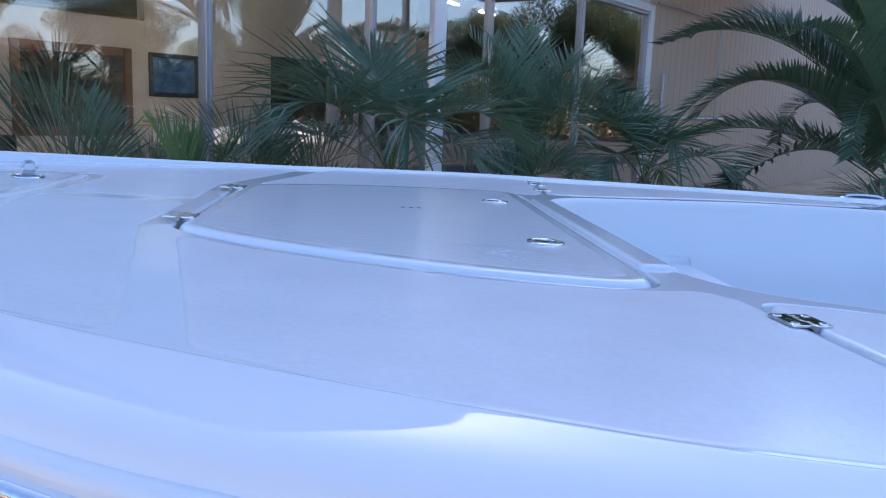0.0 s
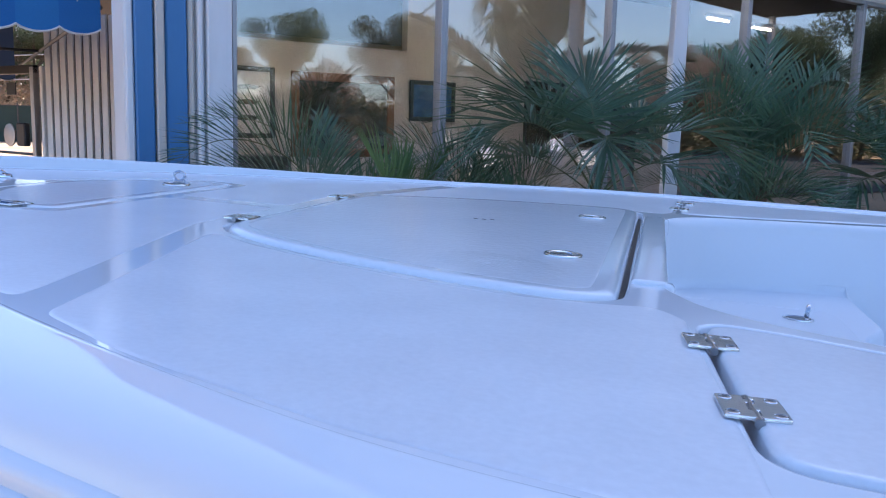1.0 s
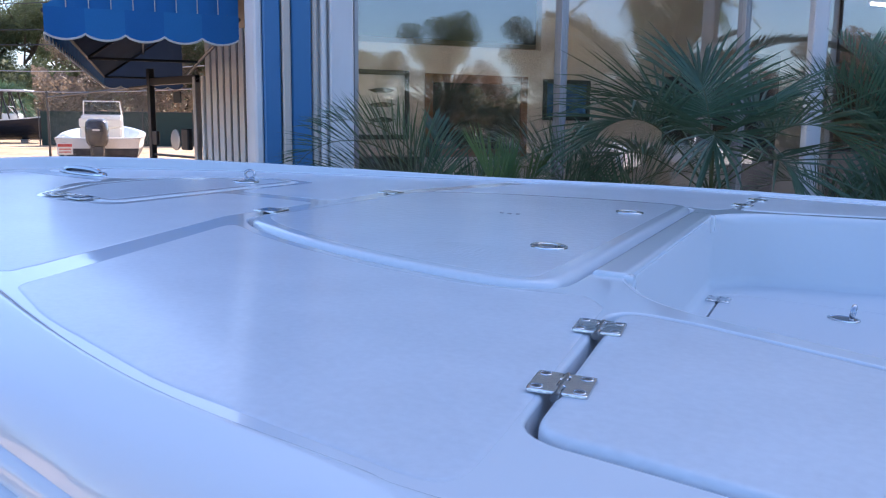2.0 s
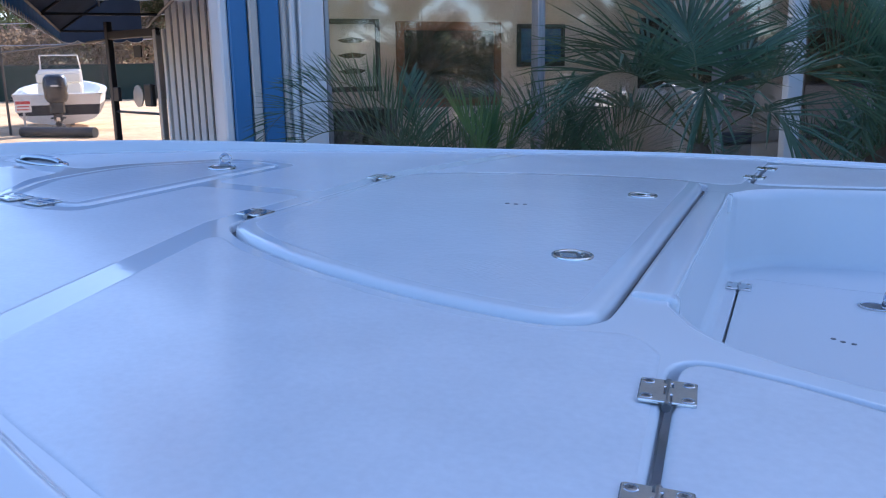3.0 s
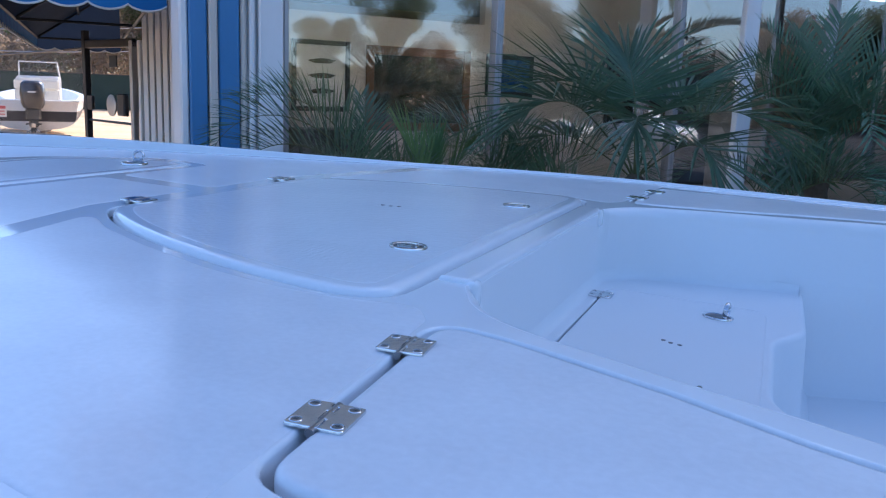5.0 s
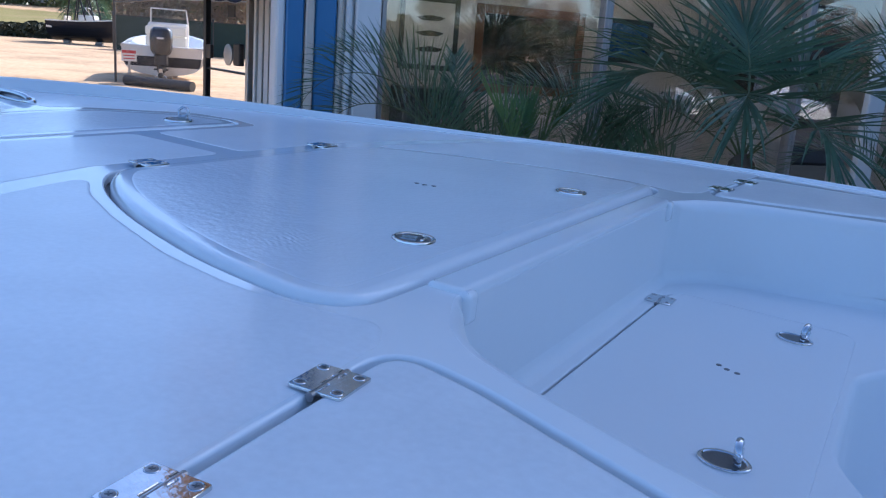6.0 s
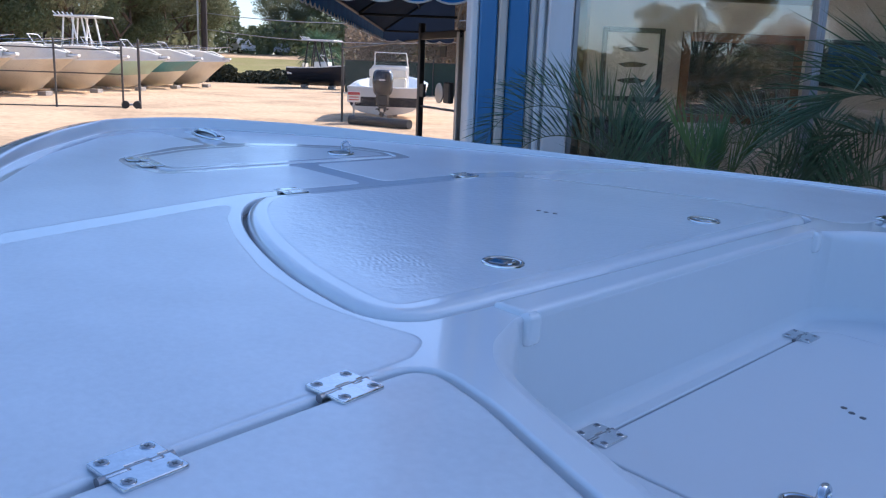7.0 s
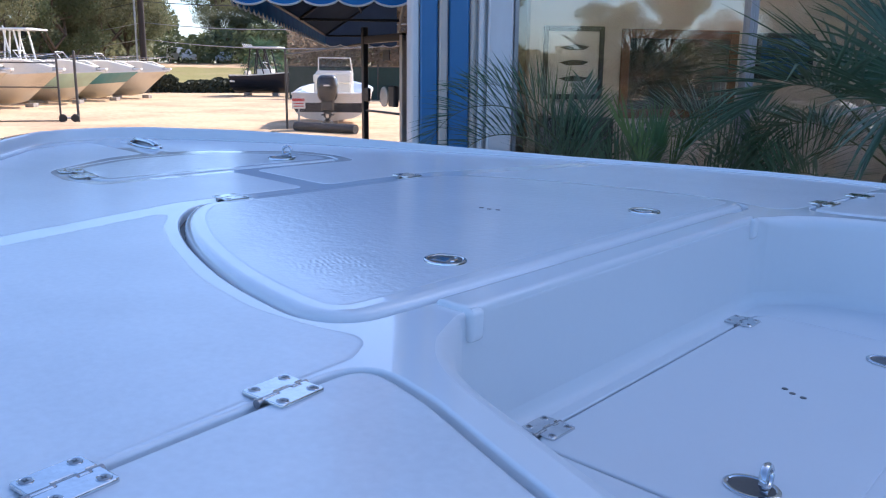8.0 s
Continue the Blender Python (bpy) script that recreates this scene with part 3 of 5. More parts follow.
deck.plate(offset(aft, [0.06] * len(aft)), (), SOLE)
# platform with the opening for its lid
LID = rounded([(0.0, -0.40), (0.381, -0.40), (0.381, 0.44), (0.0, 0.44)], [0.04, 0.03, 0.05, 0.05])
LID_G = offset(LID, [-0.0075 if x < 0.36 else -0.0006 for x, y in LID])
deck.plate(plat, [LID_G], PLAT)
deck.ring(LID_G, [(0, PLAT), (0.001, PLAT - 0.0003), (0.0025, PLAT - 0.002), (0.003, PLAT - 0.03)])
deck.plate(offset(LID_G, [0.003] * len(LID_G)), (), PLAT - 0.03)
deck.m[first_well_face:] = [1] * (len(deck.f) - first_well_face)
part("deck", deck, [GEL, SATIN], boat, "glossy white moulded deck", smooth=40)

def lid(name, outline, thick, top, r, label, panel_in=0.045, base=0.0, parent=boat, panel=None, skid=NONSKID, body=GEL):
    """A hatch lid with a rounded edge and a raised nonskid panel."""
    s = Shape()
    s.ring(outline, [(0.0, base - thick), (0.0, base + top - r), (0.08 * r, base + top - 0.62 * r), (0.29 * r, base + top - 0.29 * r), (0.62 * r, base + top - 0.08 * r), (r, base + top), (r + 0.004, base + top)])
    s.plate(offset(outline, [r + 0.004] * len(outline)), (), base + top)
    ob = part(name, s, body, parent, label, smooth=50)
    if panel_in or panel:
        p = Shape()
        o = panel or offset(outline, [panel_in] * len(outline))
        p.ring(o, [(-0.0025, base + top + 0.0001), (-0.0008, base + top + 0.0004), (0.002, base + top + 0.0005), (0.004, base + top + 0.0005)])
        p.plate(offset(o, [0.004] * len(o)), (), base + top + 0.0005)
        part("nonskid_panel", p, skid, ob, "finely textured white nonskid panel")
    return ob


main_hatch = lid("main_hatch", HATCH, 0.04, 0.007, 0.017, "large white deck hatch with a rounded edge", 0.04, skid=HATCHSKID)
anchor_hatch = lid("anchor_hatch", ANCHOR, 0.04, 0.002, 0.010, "white anchor locker hatch near the bow", 0.035, skid=HATCHSKID)
locker_far = lid("locker_hatch", LOCK, 0.04, 0.002, 0.008, "long white side locker hatch", 0.0, body=NONSKID)
locker_near = lid("locker_hatch", LOCK_NEAR, 0.04, 0.002, 0.008, "long white side locker hatch", 0.0, body=NONSKID)
# thin rippled film of water left standing on the hatch
def water_film(m):
    rng = random.Random(77)
    waves = [(radians(70 + rng.uniform(-45, 45)), math.tau / rng.uniform(0.005, 0.013), rng.uniform(0, math.tau)) for k in range(11)]
    nu, nv = 120, 96
    vs, fs = [], []
    for i in range(nu + 1):
        for j in range(nv + 1):
            u, v = 2 * i / nu - 1, 2 * j / nv - 1
            x, y = 0.125 * u, 0.085 * v
            mid = max(0.0, 1 - u * u - v * v)
            fade = mid * mid * max(0.0, min(1.0, 0.6 + 1.1 * noise.noise((x * 26, y * 26, 5.7))))
            rip = sum(math.sin((math.cos(a) * x + math.sin(a) * y) * k + ph + 2.2 * noise.noise((x * 60, y * 60, ph))) / k for a, k, ph in waves)
            vs.append((x, y, 0.00005 + 0.00045 * min(1.0, mid * 1.5) + 0.085 * rip * fade))
    for i in range(nu):
        for j in range(nv):
            a = i * (nv + 1) + j
            u, v = 2 * (i + 0.5) / nu - 1, 2 * (j + 0.5) / nv - 1
            if u * u + v * v < 0.98:
                fs.append((a, a + nv + 1, a + nv + 2, a + 1))
    return solid("water_film", Shape().add(vs, fs), WATER, "thin rippled film of water standing on the white hatch", "water", m=m, smooth=60)


water_film(BOAT @ pose(-0.315, -0.48, 0.00755, 0, 0, -28))
# raised bar between the hatch gutter and the cockpit, with rounded ends
BAR = rounded([(-0.1085, -0.4868), (-0.0515, -0.4868), (-0.0515, 0.4868), (-0.1085, 0.4868)], [0.010, 0.016, 0.016, 0.010], 8)
bar_shape = Shape()
bar_shape.ring(BAR, [(0.0, -0.014), (0.0, -0.001), (0.0007, 0.0022), (0.0024, 0.0048), (0.0050, 0.0064), (0.0085, 0.0070), (0.012, 0.0070)])
bar_shape.plate(offset(BAR, [0.012] * len(BAR)), (), 0.0070)
for sg in (-1, 1):
    # lug at each end, hanging down before the cockpit wall
    y0, y1 = sorted((sg * 0.4872, sg * 0.4570))
    lug = rounded([(-0.088, y0), (-0.0415, y0), (-0.0415, y1), (-0.088, y1)], 0.0095, 8)
    bar_shape.ring(lug, [(0.008, -0.041), (0.0035, -0.0395), (0.0008, -0.0365), (0.0, -0.032), (0.0, -0.004), (0.0010, -0.0005), (0.0035, 0.0025), (0.008, 0.0042)])
    bar_shape.plate(offset(lug, [0.008] * len(lug)), (), 0.0042)
part("coaming_bar", bar_shape, GEL, boat, "raised glossy white bar between the hatch and the cockpit", smooth=60)
cockpit_hatch = lid("cockpit_hatch", LID, 0.025, 0.0005, 0.003, "flat white hatch in the cockpit floor", 0.0, PLAT, body=SATIN)

# black strip laid in the hatch groove to stand in for its shade
gasket = Shape()
shade_in, shade_out = offset(HATCH, [-0.0004] * len(HATCH)), offset(HATCH, [-0.0125 if x > -0.15 else -0.0100 for x, y in HATCH])
nh = len(HATCH)
gasket.add([(x, y, -0.016) for x, y in shade_in] + [(x, y, -0.016) for x, y in shade_out] + [(x, y, -0.024) for x, y in shade_in] + [(x, y, -0.024) for x, y in shade_out],
           [(k, (k + 1) % nh, nh + (k + 1) % nh, nh + k) for k in range(nh)] + [(2 * nh + k, 3 * nh + k, 3 * nh + (k + 1) % nh, 2 * nh + (k + 1) % nh) for k in range(nh)])
part("gasket", gasket, RUBBER, main_hatch, "black strip standing in for the shade in the hatch groove")

# nonskid panels on the foredeck, with smooth strips left between them
def mir(pts):
    return [(x, -y) for x, y in reversed(pts)]


SIDE = rounded([(-0.852, 0.432), (-0.745, 0.512), (-0.60, 0.580), (-0.415, 0.648), (-0.25, 0.678), (-0.14, 0.664), (-0.070, 0.645), (-0.037, 0.700), (0.0025, 1.15), (0.010, 1.266), (-0.30, 1.205), (-0.55, 1.115), (-0.70, 1.035), (-0.725, 0.93)],
               [0.03, 0.3, 0.5, 0.5, 0.5, 0.3, 0.05, 0.04, 0.3, 0.03, 0.5, 0.5, 0.05, 0.2])
FORE = rounded([(-0.93, 0.035), (-0.935, 0.36), (-0.795, 0.925), (-0.783, 0.990), (-0.87, 0.955), (-1.20, 0.765), (-1.60, 0.515), (-1.90, 0.25), (-1.97, 0.10), (-1.97, 0.045), (-1.66, 0.045), (-1.635, 0.16), (-1.475, 0.40), (-1.33, 0.425), (-1.215, 0.40), (-1.215, 0.035)],
               [0.03, 0.12, 0.3, 0.012, 0.2, 0.5, 0.5, 0.2, 0.05, 0.03, 0.02, 0.2, 0.1, 0.1, 0.05, 0.03])
for o in (SIDE, FORE):
    if sum(a[0] * b[1] - a[1] * b[0] for a, b in zip(o, o[1:] + o[:1])) < 0:
        o.reverse()
for o in (SIDE, mir(SIDE), FORE, mir(FORE)):
    p = Shape()
    p.ring(o, [(-0.003, 0.0001), (-0.001, 0.0007), (0.002, 0.0009), (0.004, 0.0009)])
    p.plate(offset(o, [0.004] * len(o)), (), 0.0009)
    part("nonskid_panel", p, NONSKID, boat, "finely textured white nonskid deck panel")


# hinges: two leaves, a pin and four screws each
def plate_mesh(outline, z0, z1, r=0.0012):
    s = Shape()
    s.ring(outline, [(0.0, z0), (0.0, z1 - r), (0.3 * r, z1 - 0.3 * r), (r, z1)])
    s.plate(offset(outline, [r] * len(outline)), (), z1)
    return s


LEAF = plate_mesh(rounded([(-0.028, -0.0285), (0.0035, -0.0285), (0.0035, -0.0095), (-0.0035, -0.0095), (-0.0035, 0.0095), (0.0035, 0.0095), (0.0035, 0.019), (-0.0035, 0.019), (-0.0035, 0.0285), (-0.028, 0.0285)],
                          [0.004, 0.0008, 0.0006, 0.0006, 0.0006, 0.0006, 0.0006, 0.0006, 0.0008, 0.004], 3), 0.0, 0.0032).mesh("leaf", STEEL)
LEAF_B = plate_mesh(rounded([(0.028, 0.0285), (-0.0025, 0.0285), (-0.0025, 0.0198), (0.0043, 0.0198), (0.0043, 0.0087), (-0.0025, 0.0087), (-0.0025, -0.0087), (0.0043, -0.0087), (0.0043, -0.0285), (0.028, -0.0285)],
                            [0.004, 0.0008, 0.0006, 0.0006, 0.0006, 0.0006, 0.0006, 0.0006, 0.0008, 0.004], 3), 0.0, 0.0032).mesh("leaf", STEEL)
PIN = Shape().tube([(0.0, -0.034, -0.001), (0.0, 0.031, -0.001)], 0.0045, 12).mesh("pin", SCREW)
sc = Shape().lathe([(0.0062, 0.0028), (0.0062, 0.0035), (0.0056, 0.0038), (0.0052, 0.0033)], 18, 2)
sc.lathe([(0.0050, 0.0030), (0.0048, 0.0036), (0.0030, 0.0040), (0.0012, 0.0037)], 16, 0)
sc.slab(-0.0028, 0.0028, -0.0006, 0.0006, 0.0036, 0.00425, 0.0002, 1).slab(-0.0006, 0.0006, -0.0028, 0.0028, 0.0036, 0.0043, 0.0002, 1)
SCREW_MESH = sc.mesh("screw", [SCREW, CUP, STEEL])


def hinge(x, y, z, turn, label="square polished stainless hinge"):
    h = new("hinge")
    h.parent, h.matrix_basis = boat, pose(x, y, z, 0, 0, turn)
    tagged(h, label)
    part("leaf", LEAF, None, h)
    part("leaf", LEAF_B, None, h)
    part("pin", PIN, None, h)
    for sx in (-0.0195, 0.0195):
        for sy in (-0.0195, 0.0195):
            part("screw", SCREW_MESH, None, h, m=pose(sx, sy, 0, 0, 0, random.uniform(0, 90)))


hinge(-0.010, -0.811, 0.0022, 5.7)
hinge(0.013, -1.031, 0.0022, 5.7)
hinge(-0.010, 0.811, 0.0022, -5.7)
hinge(0.013, 1.020, 0.0022, -5.7)
hinge(-0.882, -0.272, 0.0070, 0)
hinge(-0.882, 0.266, 0.0070, 0)
hinge(-0.002, 0.348, PLAT + 0.001, 0)
hinge(-0.002, -0.352, PLAT + 0.001, 0)
hinge(-1.345, -0.368, 0.0022, 82)
hinge(-1.435, -0.358, 0.0022, 76)


# latches
def flush_latch(x, y, z, turn=0):
    h = new("flush_latch")
    h.parent, h.matrix_basis = boat, pose(x, y, z, 0, 0, turn)
    tagged(h, "round flush stainless hatch latch")
    part("bezel", Shape().lathe([(0.0345, 0.0), (0.034, 0.002), (0.0325, 0.003), (0.029, 0.003), (0.0275, 0.002), (0.0265, -0.004)], 40), STEEL, h)
    part("cup", Shape().lathe([(0.0268, 0.001), (0.0265, -0.0005), (0.024, -0.001), (0.002, -0.001)], 32), CUP, h)
    bar = Shape().slab(-0.02, 0.006, -0.012, 0.012, -0.001, 0.0018, 0.0012)
    bar.tube([(0.012, -0.013, 0.0015), (0.016, -0.008, 0.002), (0.0185, 0, 0.002), (0.016, 0.008, 0.002), (0.012, 0.013, 0.0015)], 0.0025, 8)
    part("paddle", bar, STEEL, h)


def ring_latch(x, y, z, turn, lean, size=1.0, ring=1.0):
    h = new("ring_latch")
    h.parent, h.matrix_basis = boat, pose(x, y, z, 0, 0, turn) @ Matrix.Diagonal((size, size, size, 1))
    tagged(h, "stainless lift ring latch standing up from its cup")
    part("bezel", Shape().lathe([(0.036, 0.0), (0.0355, 0.002), (0.034, 0.003), (0.0305, 0.003), (0.029, 0.0015), (0.0285, -0.004)], 40, sy=0.82), STEEL, h)
    part("cup", Shape().lathe([(0.0286, 0.0012), (0.027, 0.0004), (0.002, 0.0002)], 32, sy=0.82), CUP, h)
    part("pivot", Shape().slab(0.012, 0.022, -0.012, 0.012, 0.0, 0.009, 0.002), STEEL, h)
    path = [(0, 0.0165 * math.sin(2 * math.pi * k / 28), 0.014 - 0.0135 * math.cos(2 * math.pi * k / 28)) for k in range(29)]
    part("ring", Shape().tube(path, 0.0056, 10, squash=0.8), STEEL, h, m=pose(0.017, 0, 0.007, 0, lean, 0) @ Matrix.Scale(ring, 4))


flush_latch(-0.231, -0.324, 0.0078, 20)
flush_latch(-0.231, 0.322, 0.0078, -20)
ring_latch(-1.345, 0.222, 0.0033, 104, 10, 1.25, 0.72)
ring_latch(0.272, -0.306, PLAT + 0.001, 5, -6)
ring_latch(0.276, 0.316, PLAT + 0.001, -10, 5)
for cx, cy, z, a in ((-0.457, 0.072, 0.0078, 12), (0.203, 0.042, PLAT + 0.0006, -25), (0.93, 1.11, 0.0033, 5)):
    for k in (-1, 0, 1):
        d = Vector((0.019 * k, 0.003 * abs(k), 0))
        d.rotate(Euler((0, 0, radians(a))))
        part("drain_hole", Shape().lathe([(0.0052, 0.0), (0.0050, 0.0007), (0.0043, 0.0009), (0.001, 0.0009)], 14), CUP, boat, "small dark screw cap", m=pose(cx + d.x, cy + d.y, z))
# pop-up cleats
def cleat(x, y, z, turn):
    h = new("cleat")
    h.parent, h.matrix_basis = boat, pose(x, y, z, 0, 0, turn)
    tagged(h, "low polished stainless pop-up cleat")
    part("base_ring", Shape().lathe([(0.105, 0.0), (0.104, 0.004), (0.098, 0.007), (0.088, 0.0065), (0.084, 0.001)], 40, sy=0.33), STEEL, h)
    part("well", Shape().lathe([(0.085, 0.002), (0.08, 0.001), (0.004, 0.001)], 32, sy=0.33), CUP, h)
    part("horn", Shape().tube(spline([(-0.08, 0, 0.006), (-0.055, 0, 0.012), (0, 0, 0.014), (0.055, 0, 0.012), (0.08, 0, 0.006)], 5), 0.008, 10), STEEL, h)


cleat(-1.835, 0.063, 0.001, -5)
cleat(1.43, 1.40, 0.004, 0)

# rub rail and hull
def rail(name, rows, mats, label):
    s = Shape()
    loops = []
    for d, z in rows:
        r = []
        for i, (p, q) in enumerate(zip(inner, outer)):
            w = Vector(q) - Vector(p)
            e = Vector(q) + w.normalized() * d
            r.append((e.x, e.y, lift(p[0]) + z))
        loops.append(r)
    s.add([p for r in loops for p in r], [(i * n + k, i * n + k + 1, (i + 1) * n + k + 1, (i + 1) * n + k) for i in range(len(rows) - 1) for k in range(n - 1)])
    return part(name, s, mats, boat, label, smooth=50)


rail("rub_rail", [(0.010, -0.070), (0.024, -0.071), (0.030, -0.076), (0.031, -0.112), (0.025, -0.118), (0.0, -0.12)], HULLPAINT, "white vinyl rub rail")
rail("rail_insert", [(0.029, -0.074), (0.035, -0.0755), (0.0395, -0.079), (0.041, -0.084), (0.0395, -0.089), (0.035, -0.093), (0.029, -0.094)], STEEL, "polished stainless rub rail insert")
rail("hull_strip", [(0.010, -0.117), (0.028, -0.118), (0.034, -0.124), (0.034, -0.138), (0.026, -0.144), (0.0, -0.146)], GEL, "white moulded strip below the rub rail")
hull = Shape()
loops = []
for q in [0.0, 0.03, 0.1, 0.2, 0.35, 0.5, 0.65, 0.78, 0.88, 0.95, 1.0]:
    r = []
    for (px, py), (ix, iy) in zip(outer, inner):
        bow = max(0.0, min(1.0, (1.2 - px) / 3.4))
        x = px + 1.35 * bow ** 2.2 * q ** 1.1
        y = py * (1 - 0.06 * q - 0.94 * q ** (2.2 + 1.6 * (1 - bow))) * (1 - 0.35 * bow * q * (1 - q))
        z = lift(ix) - 0.14 - q * (0.90 - 0.30 * bow ** 2 * q)
        r.append((x, y + 0.004 * (1 if py > 0 else -1) * (q == 0), z))
    loops.append(r)
hull.add([p for r in loops for p in r], [(i * n + k, i * n + k + 1, (i + 1) * n + k + 1, (i + 1) * n + k) for i in range(len(loops) - 1) for k in range(n - 1)])
for lo, hi in zip(loops[1:], loops):
    hull.add([hi[0], lo[0], lo[-1], hi[-1]], [(0, 1, 2, 3)])
hull.add([(4.2, -1.40, -0.118), (4.2, 1.40, -0.118), (4.1, 1.28, 0.0), (4.1, -1.28, 0.0)], [(0, 1, 2, 3)])
part("hull", hull, HULLPAINT, boat, "white flared hull", smooth=50)

# trailer under the boat
trailer = thing("boat_trailer", pose(0.592, 1.446, 0, 0, 0, -22.605), "galvanised steel boat trailer under the white boat", "trailer")
for s in (-1, 1):
    part("beam", Shape().slab(-1.3, 4.6, s * 0.75 - 0.05, s * 0.75 + 0.05, 0.30, 0.42, 0.008), GALV, trailer, smooth=0)
    part("bunk", Shape().slab(0.4, 4.0, s * 0.55 - 0.05, s * 0.55 + 0.05, 0.42, 0.52, 0.01), RUBBER, trailer, smooth=0)
    wh = part("wheel", Shape().lathe([(0.10, -0.1), (0.30, -0.1), (0.335, -0.07), (0.335, 0.07), (0.30, 0.1), (0.10, 0.1)], 32), RUBBER, trailer, m=pose(2.6, s * 1.02, 0.335, 90, 0, 0))
    part("rim", Shape().lathe([(0.02, -0.06), (0.19, -0.05), (0.2, -0.104), (0.205, -0.104), (0.205, 0.104), (0.2, 0.104), (0.19, 0.05), (0.02, 0.06)], 24), GALV, wh)
for x in (-1.0, 1.0, 3.0, 4.4):
    part("cross_member", Shape().slab(x - 0.04, x + 0.04, -0.70, 0.70, 0.31, 0.40, 0.008), GALV, trailer, smooth=0)
part("tongue", Shape().slab(-3.2, -0.96, -0.06, 0.06, 0.30, 0.41, 0.01), GALV, trailer, smooth=0)
part("jack", Shape().tube([(-2.9, 0.09, 0.0), (-2.9, 0.09, 0.62)], 0.03, 10), GALV, trailer)

# ---- palms before the shop front ----
def frond_mesh(name, length, bend, lift0, pairs, leaf, width, vee, seed, mats, droop=0.25):
    """One feather leaf that grows along +x from the origin and arches over; mesh slots: leaf, stem."""
    rng = random.Random(seed)
    pts, a, p = [], radians(lift0), Vector((0, 0, 0))
    steps = 24
    for i in range(steps + 1):
        pts.append(p.copy())
        p = p + Vector((math.cos(a), 0, math.sin(a))) * length / steps
        a -= radians(bend) / steps * (0.35 + 1.3 * i / steps)
    s = Shape()
    s.tube(pts, 0.011, 6, 1, True, 0.002, 0.6)
    for k in range(pairs):
        t = 0.16 + 0.84 * (k + rng.uniform(-0.3, 0.3)) / pairs
        f = min(max(t, 0), 0.999) * steps
        i = int(f)
        base = pts[i].lerp(pts[i + 1], f - i)
        d = (pts[i + 1] - pts[i]).normalized()
        up = Vector((0, 1, 0)).cross(d) * -1
        size = leaf * (0.45 + 0.55 * math.sin(math.pi * min(1.0, 0.18 + 0.95 * t) ** 0.9)) * rng.uniform(0.85, 1.1)
        for side in (-1, 1):
            fwd = 0.55 + 0.55 * t + rng.uniform(-0.1, 0.1)
            v = radians(vee + rng.uniform(-12, 12))
            w = (Vector((0, side, 0)) * math.cos(v) + up * math.sin(v) + d * fwd).normalized()
            g = Vector((0, 0, -1)) * droop * rng.uniform(0.5, 1.4)
            mid, tip = base + w * size * 0.5 + g * size * 0.2, base + w * size + g * size
            across = w.cross(up).normalized() * width
            fold = up * width * 0.35
            s.add([base - across * 0.4, base + across * 0.4, mid - across, mid + across, mid - fold, tip], [(0, 4, 2), (0, 1, 4), (1, 3, 4), (2, 4, 5), (4, 3, 5)], 0)
    return s.mesh(name, mats, 0)


def fan_mesh(name, stalk, rise, costa, curl, pairs, leaf, width, spread, fold, seed, mats, droop=0.12):
    """One fan leaf: a stalk along +x that rises by an angle, a curling midrib, and narrow leaflets that part towards their tips."""
    rng = random.Random(seed)
    pts, p, a = [], Vector((0, 0, 0)), radians(rise)
    for i in range(13):
        pts.append(p.copy())
        p = p + Vector((math.cos(a), 0, math.sin(a))) * stalk / 12
        a -= radians(1.6)
    s = Shape()
    s.tube(pts, 0.012, 6, 1, True, 0.007, 0.6)
    rib, steps = [pts[-1].copy()], 14
    p = pts[-1].copy()
    for i in range(steps):
        p = p + Vector((math.cos(a), 0, math.sin(a))) * costa / steps
        a -= radians(curl) / steps
        rib.append(p.copy())
    s.tube(rib, 0.006, 5, 1, True, 0.002, 0.6)
    for k in range(pairs):
        t = (k + 0.3) / pairs
        f = min(0.999, t ** 1.25) * steps
        i = int(f)
        base = rib[i].lerp(rib[i + 1], f - i)
        d = (rib[i + 1] - rib[i]).normalized()
        up = Vector((0, -1, 0)).cross(d)
        for side in (-1, 1):
            ang = radians(spread * (1 - t) ** 0.85 + 3 + rng.uniform(-2.5, 2.5))
            v = radians(fold + rng.uniform(-7, 7))
            w = (d * math.cos(ang) + (Vector((0, side, 0)) * math.cos(v) + up * math.sin(v)) * math.sin(ang)).normalized()
            size = leaf * (0.66 + 0.34 * math.sin(math.pi * (0.15 + 0.7 * (1 - t)))) * rng.uniform(0.88, 1.08)
            side_v = up.cross(w).normalized()
            top = w.cross(side_v).normalized()
            g = Vector((0, 0, -1)) * droop * rng.uniform(0.3, 1.8)
            row = []
            for q, wd in ((0.0, 0.35), (0.34, 1.0), (0.68, 0.7)):
                c = base + w * size * q + g * size * q * q
                row += [c - side_v * width * wd, c + side_v * width * wd, c - top * width * wd * 0.7]
            tip = base + w * size + g * size * (1.0 + rng.uniform(0, 0.5))
            s.add(row + [tip], [(0, 2, 5, 3), (2, 1, 4, 5), (3, 5, 8, 6), (5, 4, 7, 8), (6, 8, 9), (8, 7, 9)], 0)
    return s.mesh(name, mats, 0)


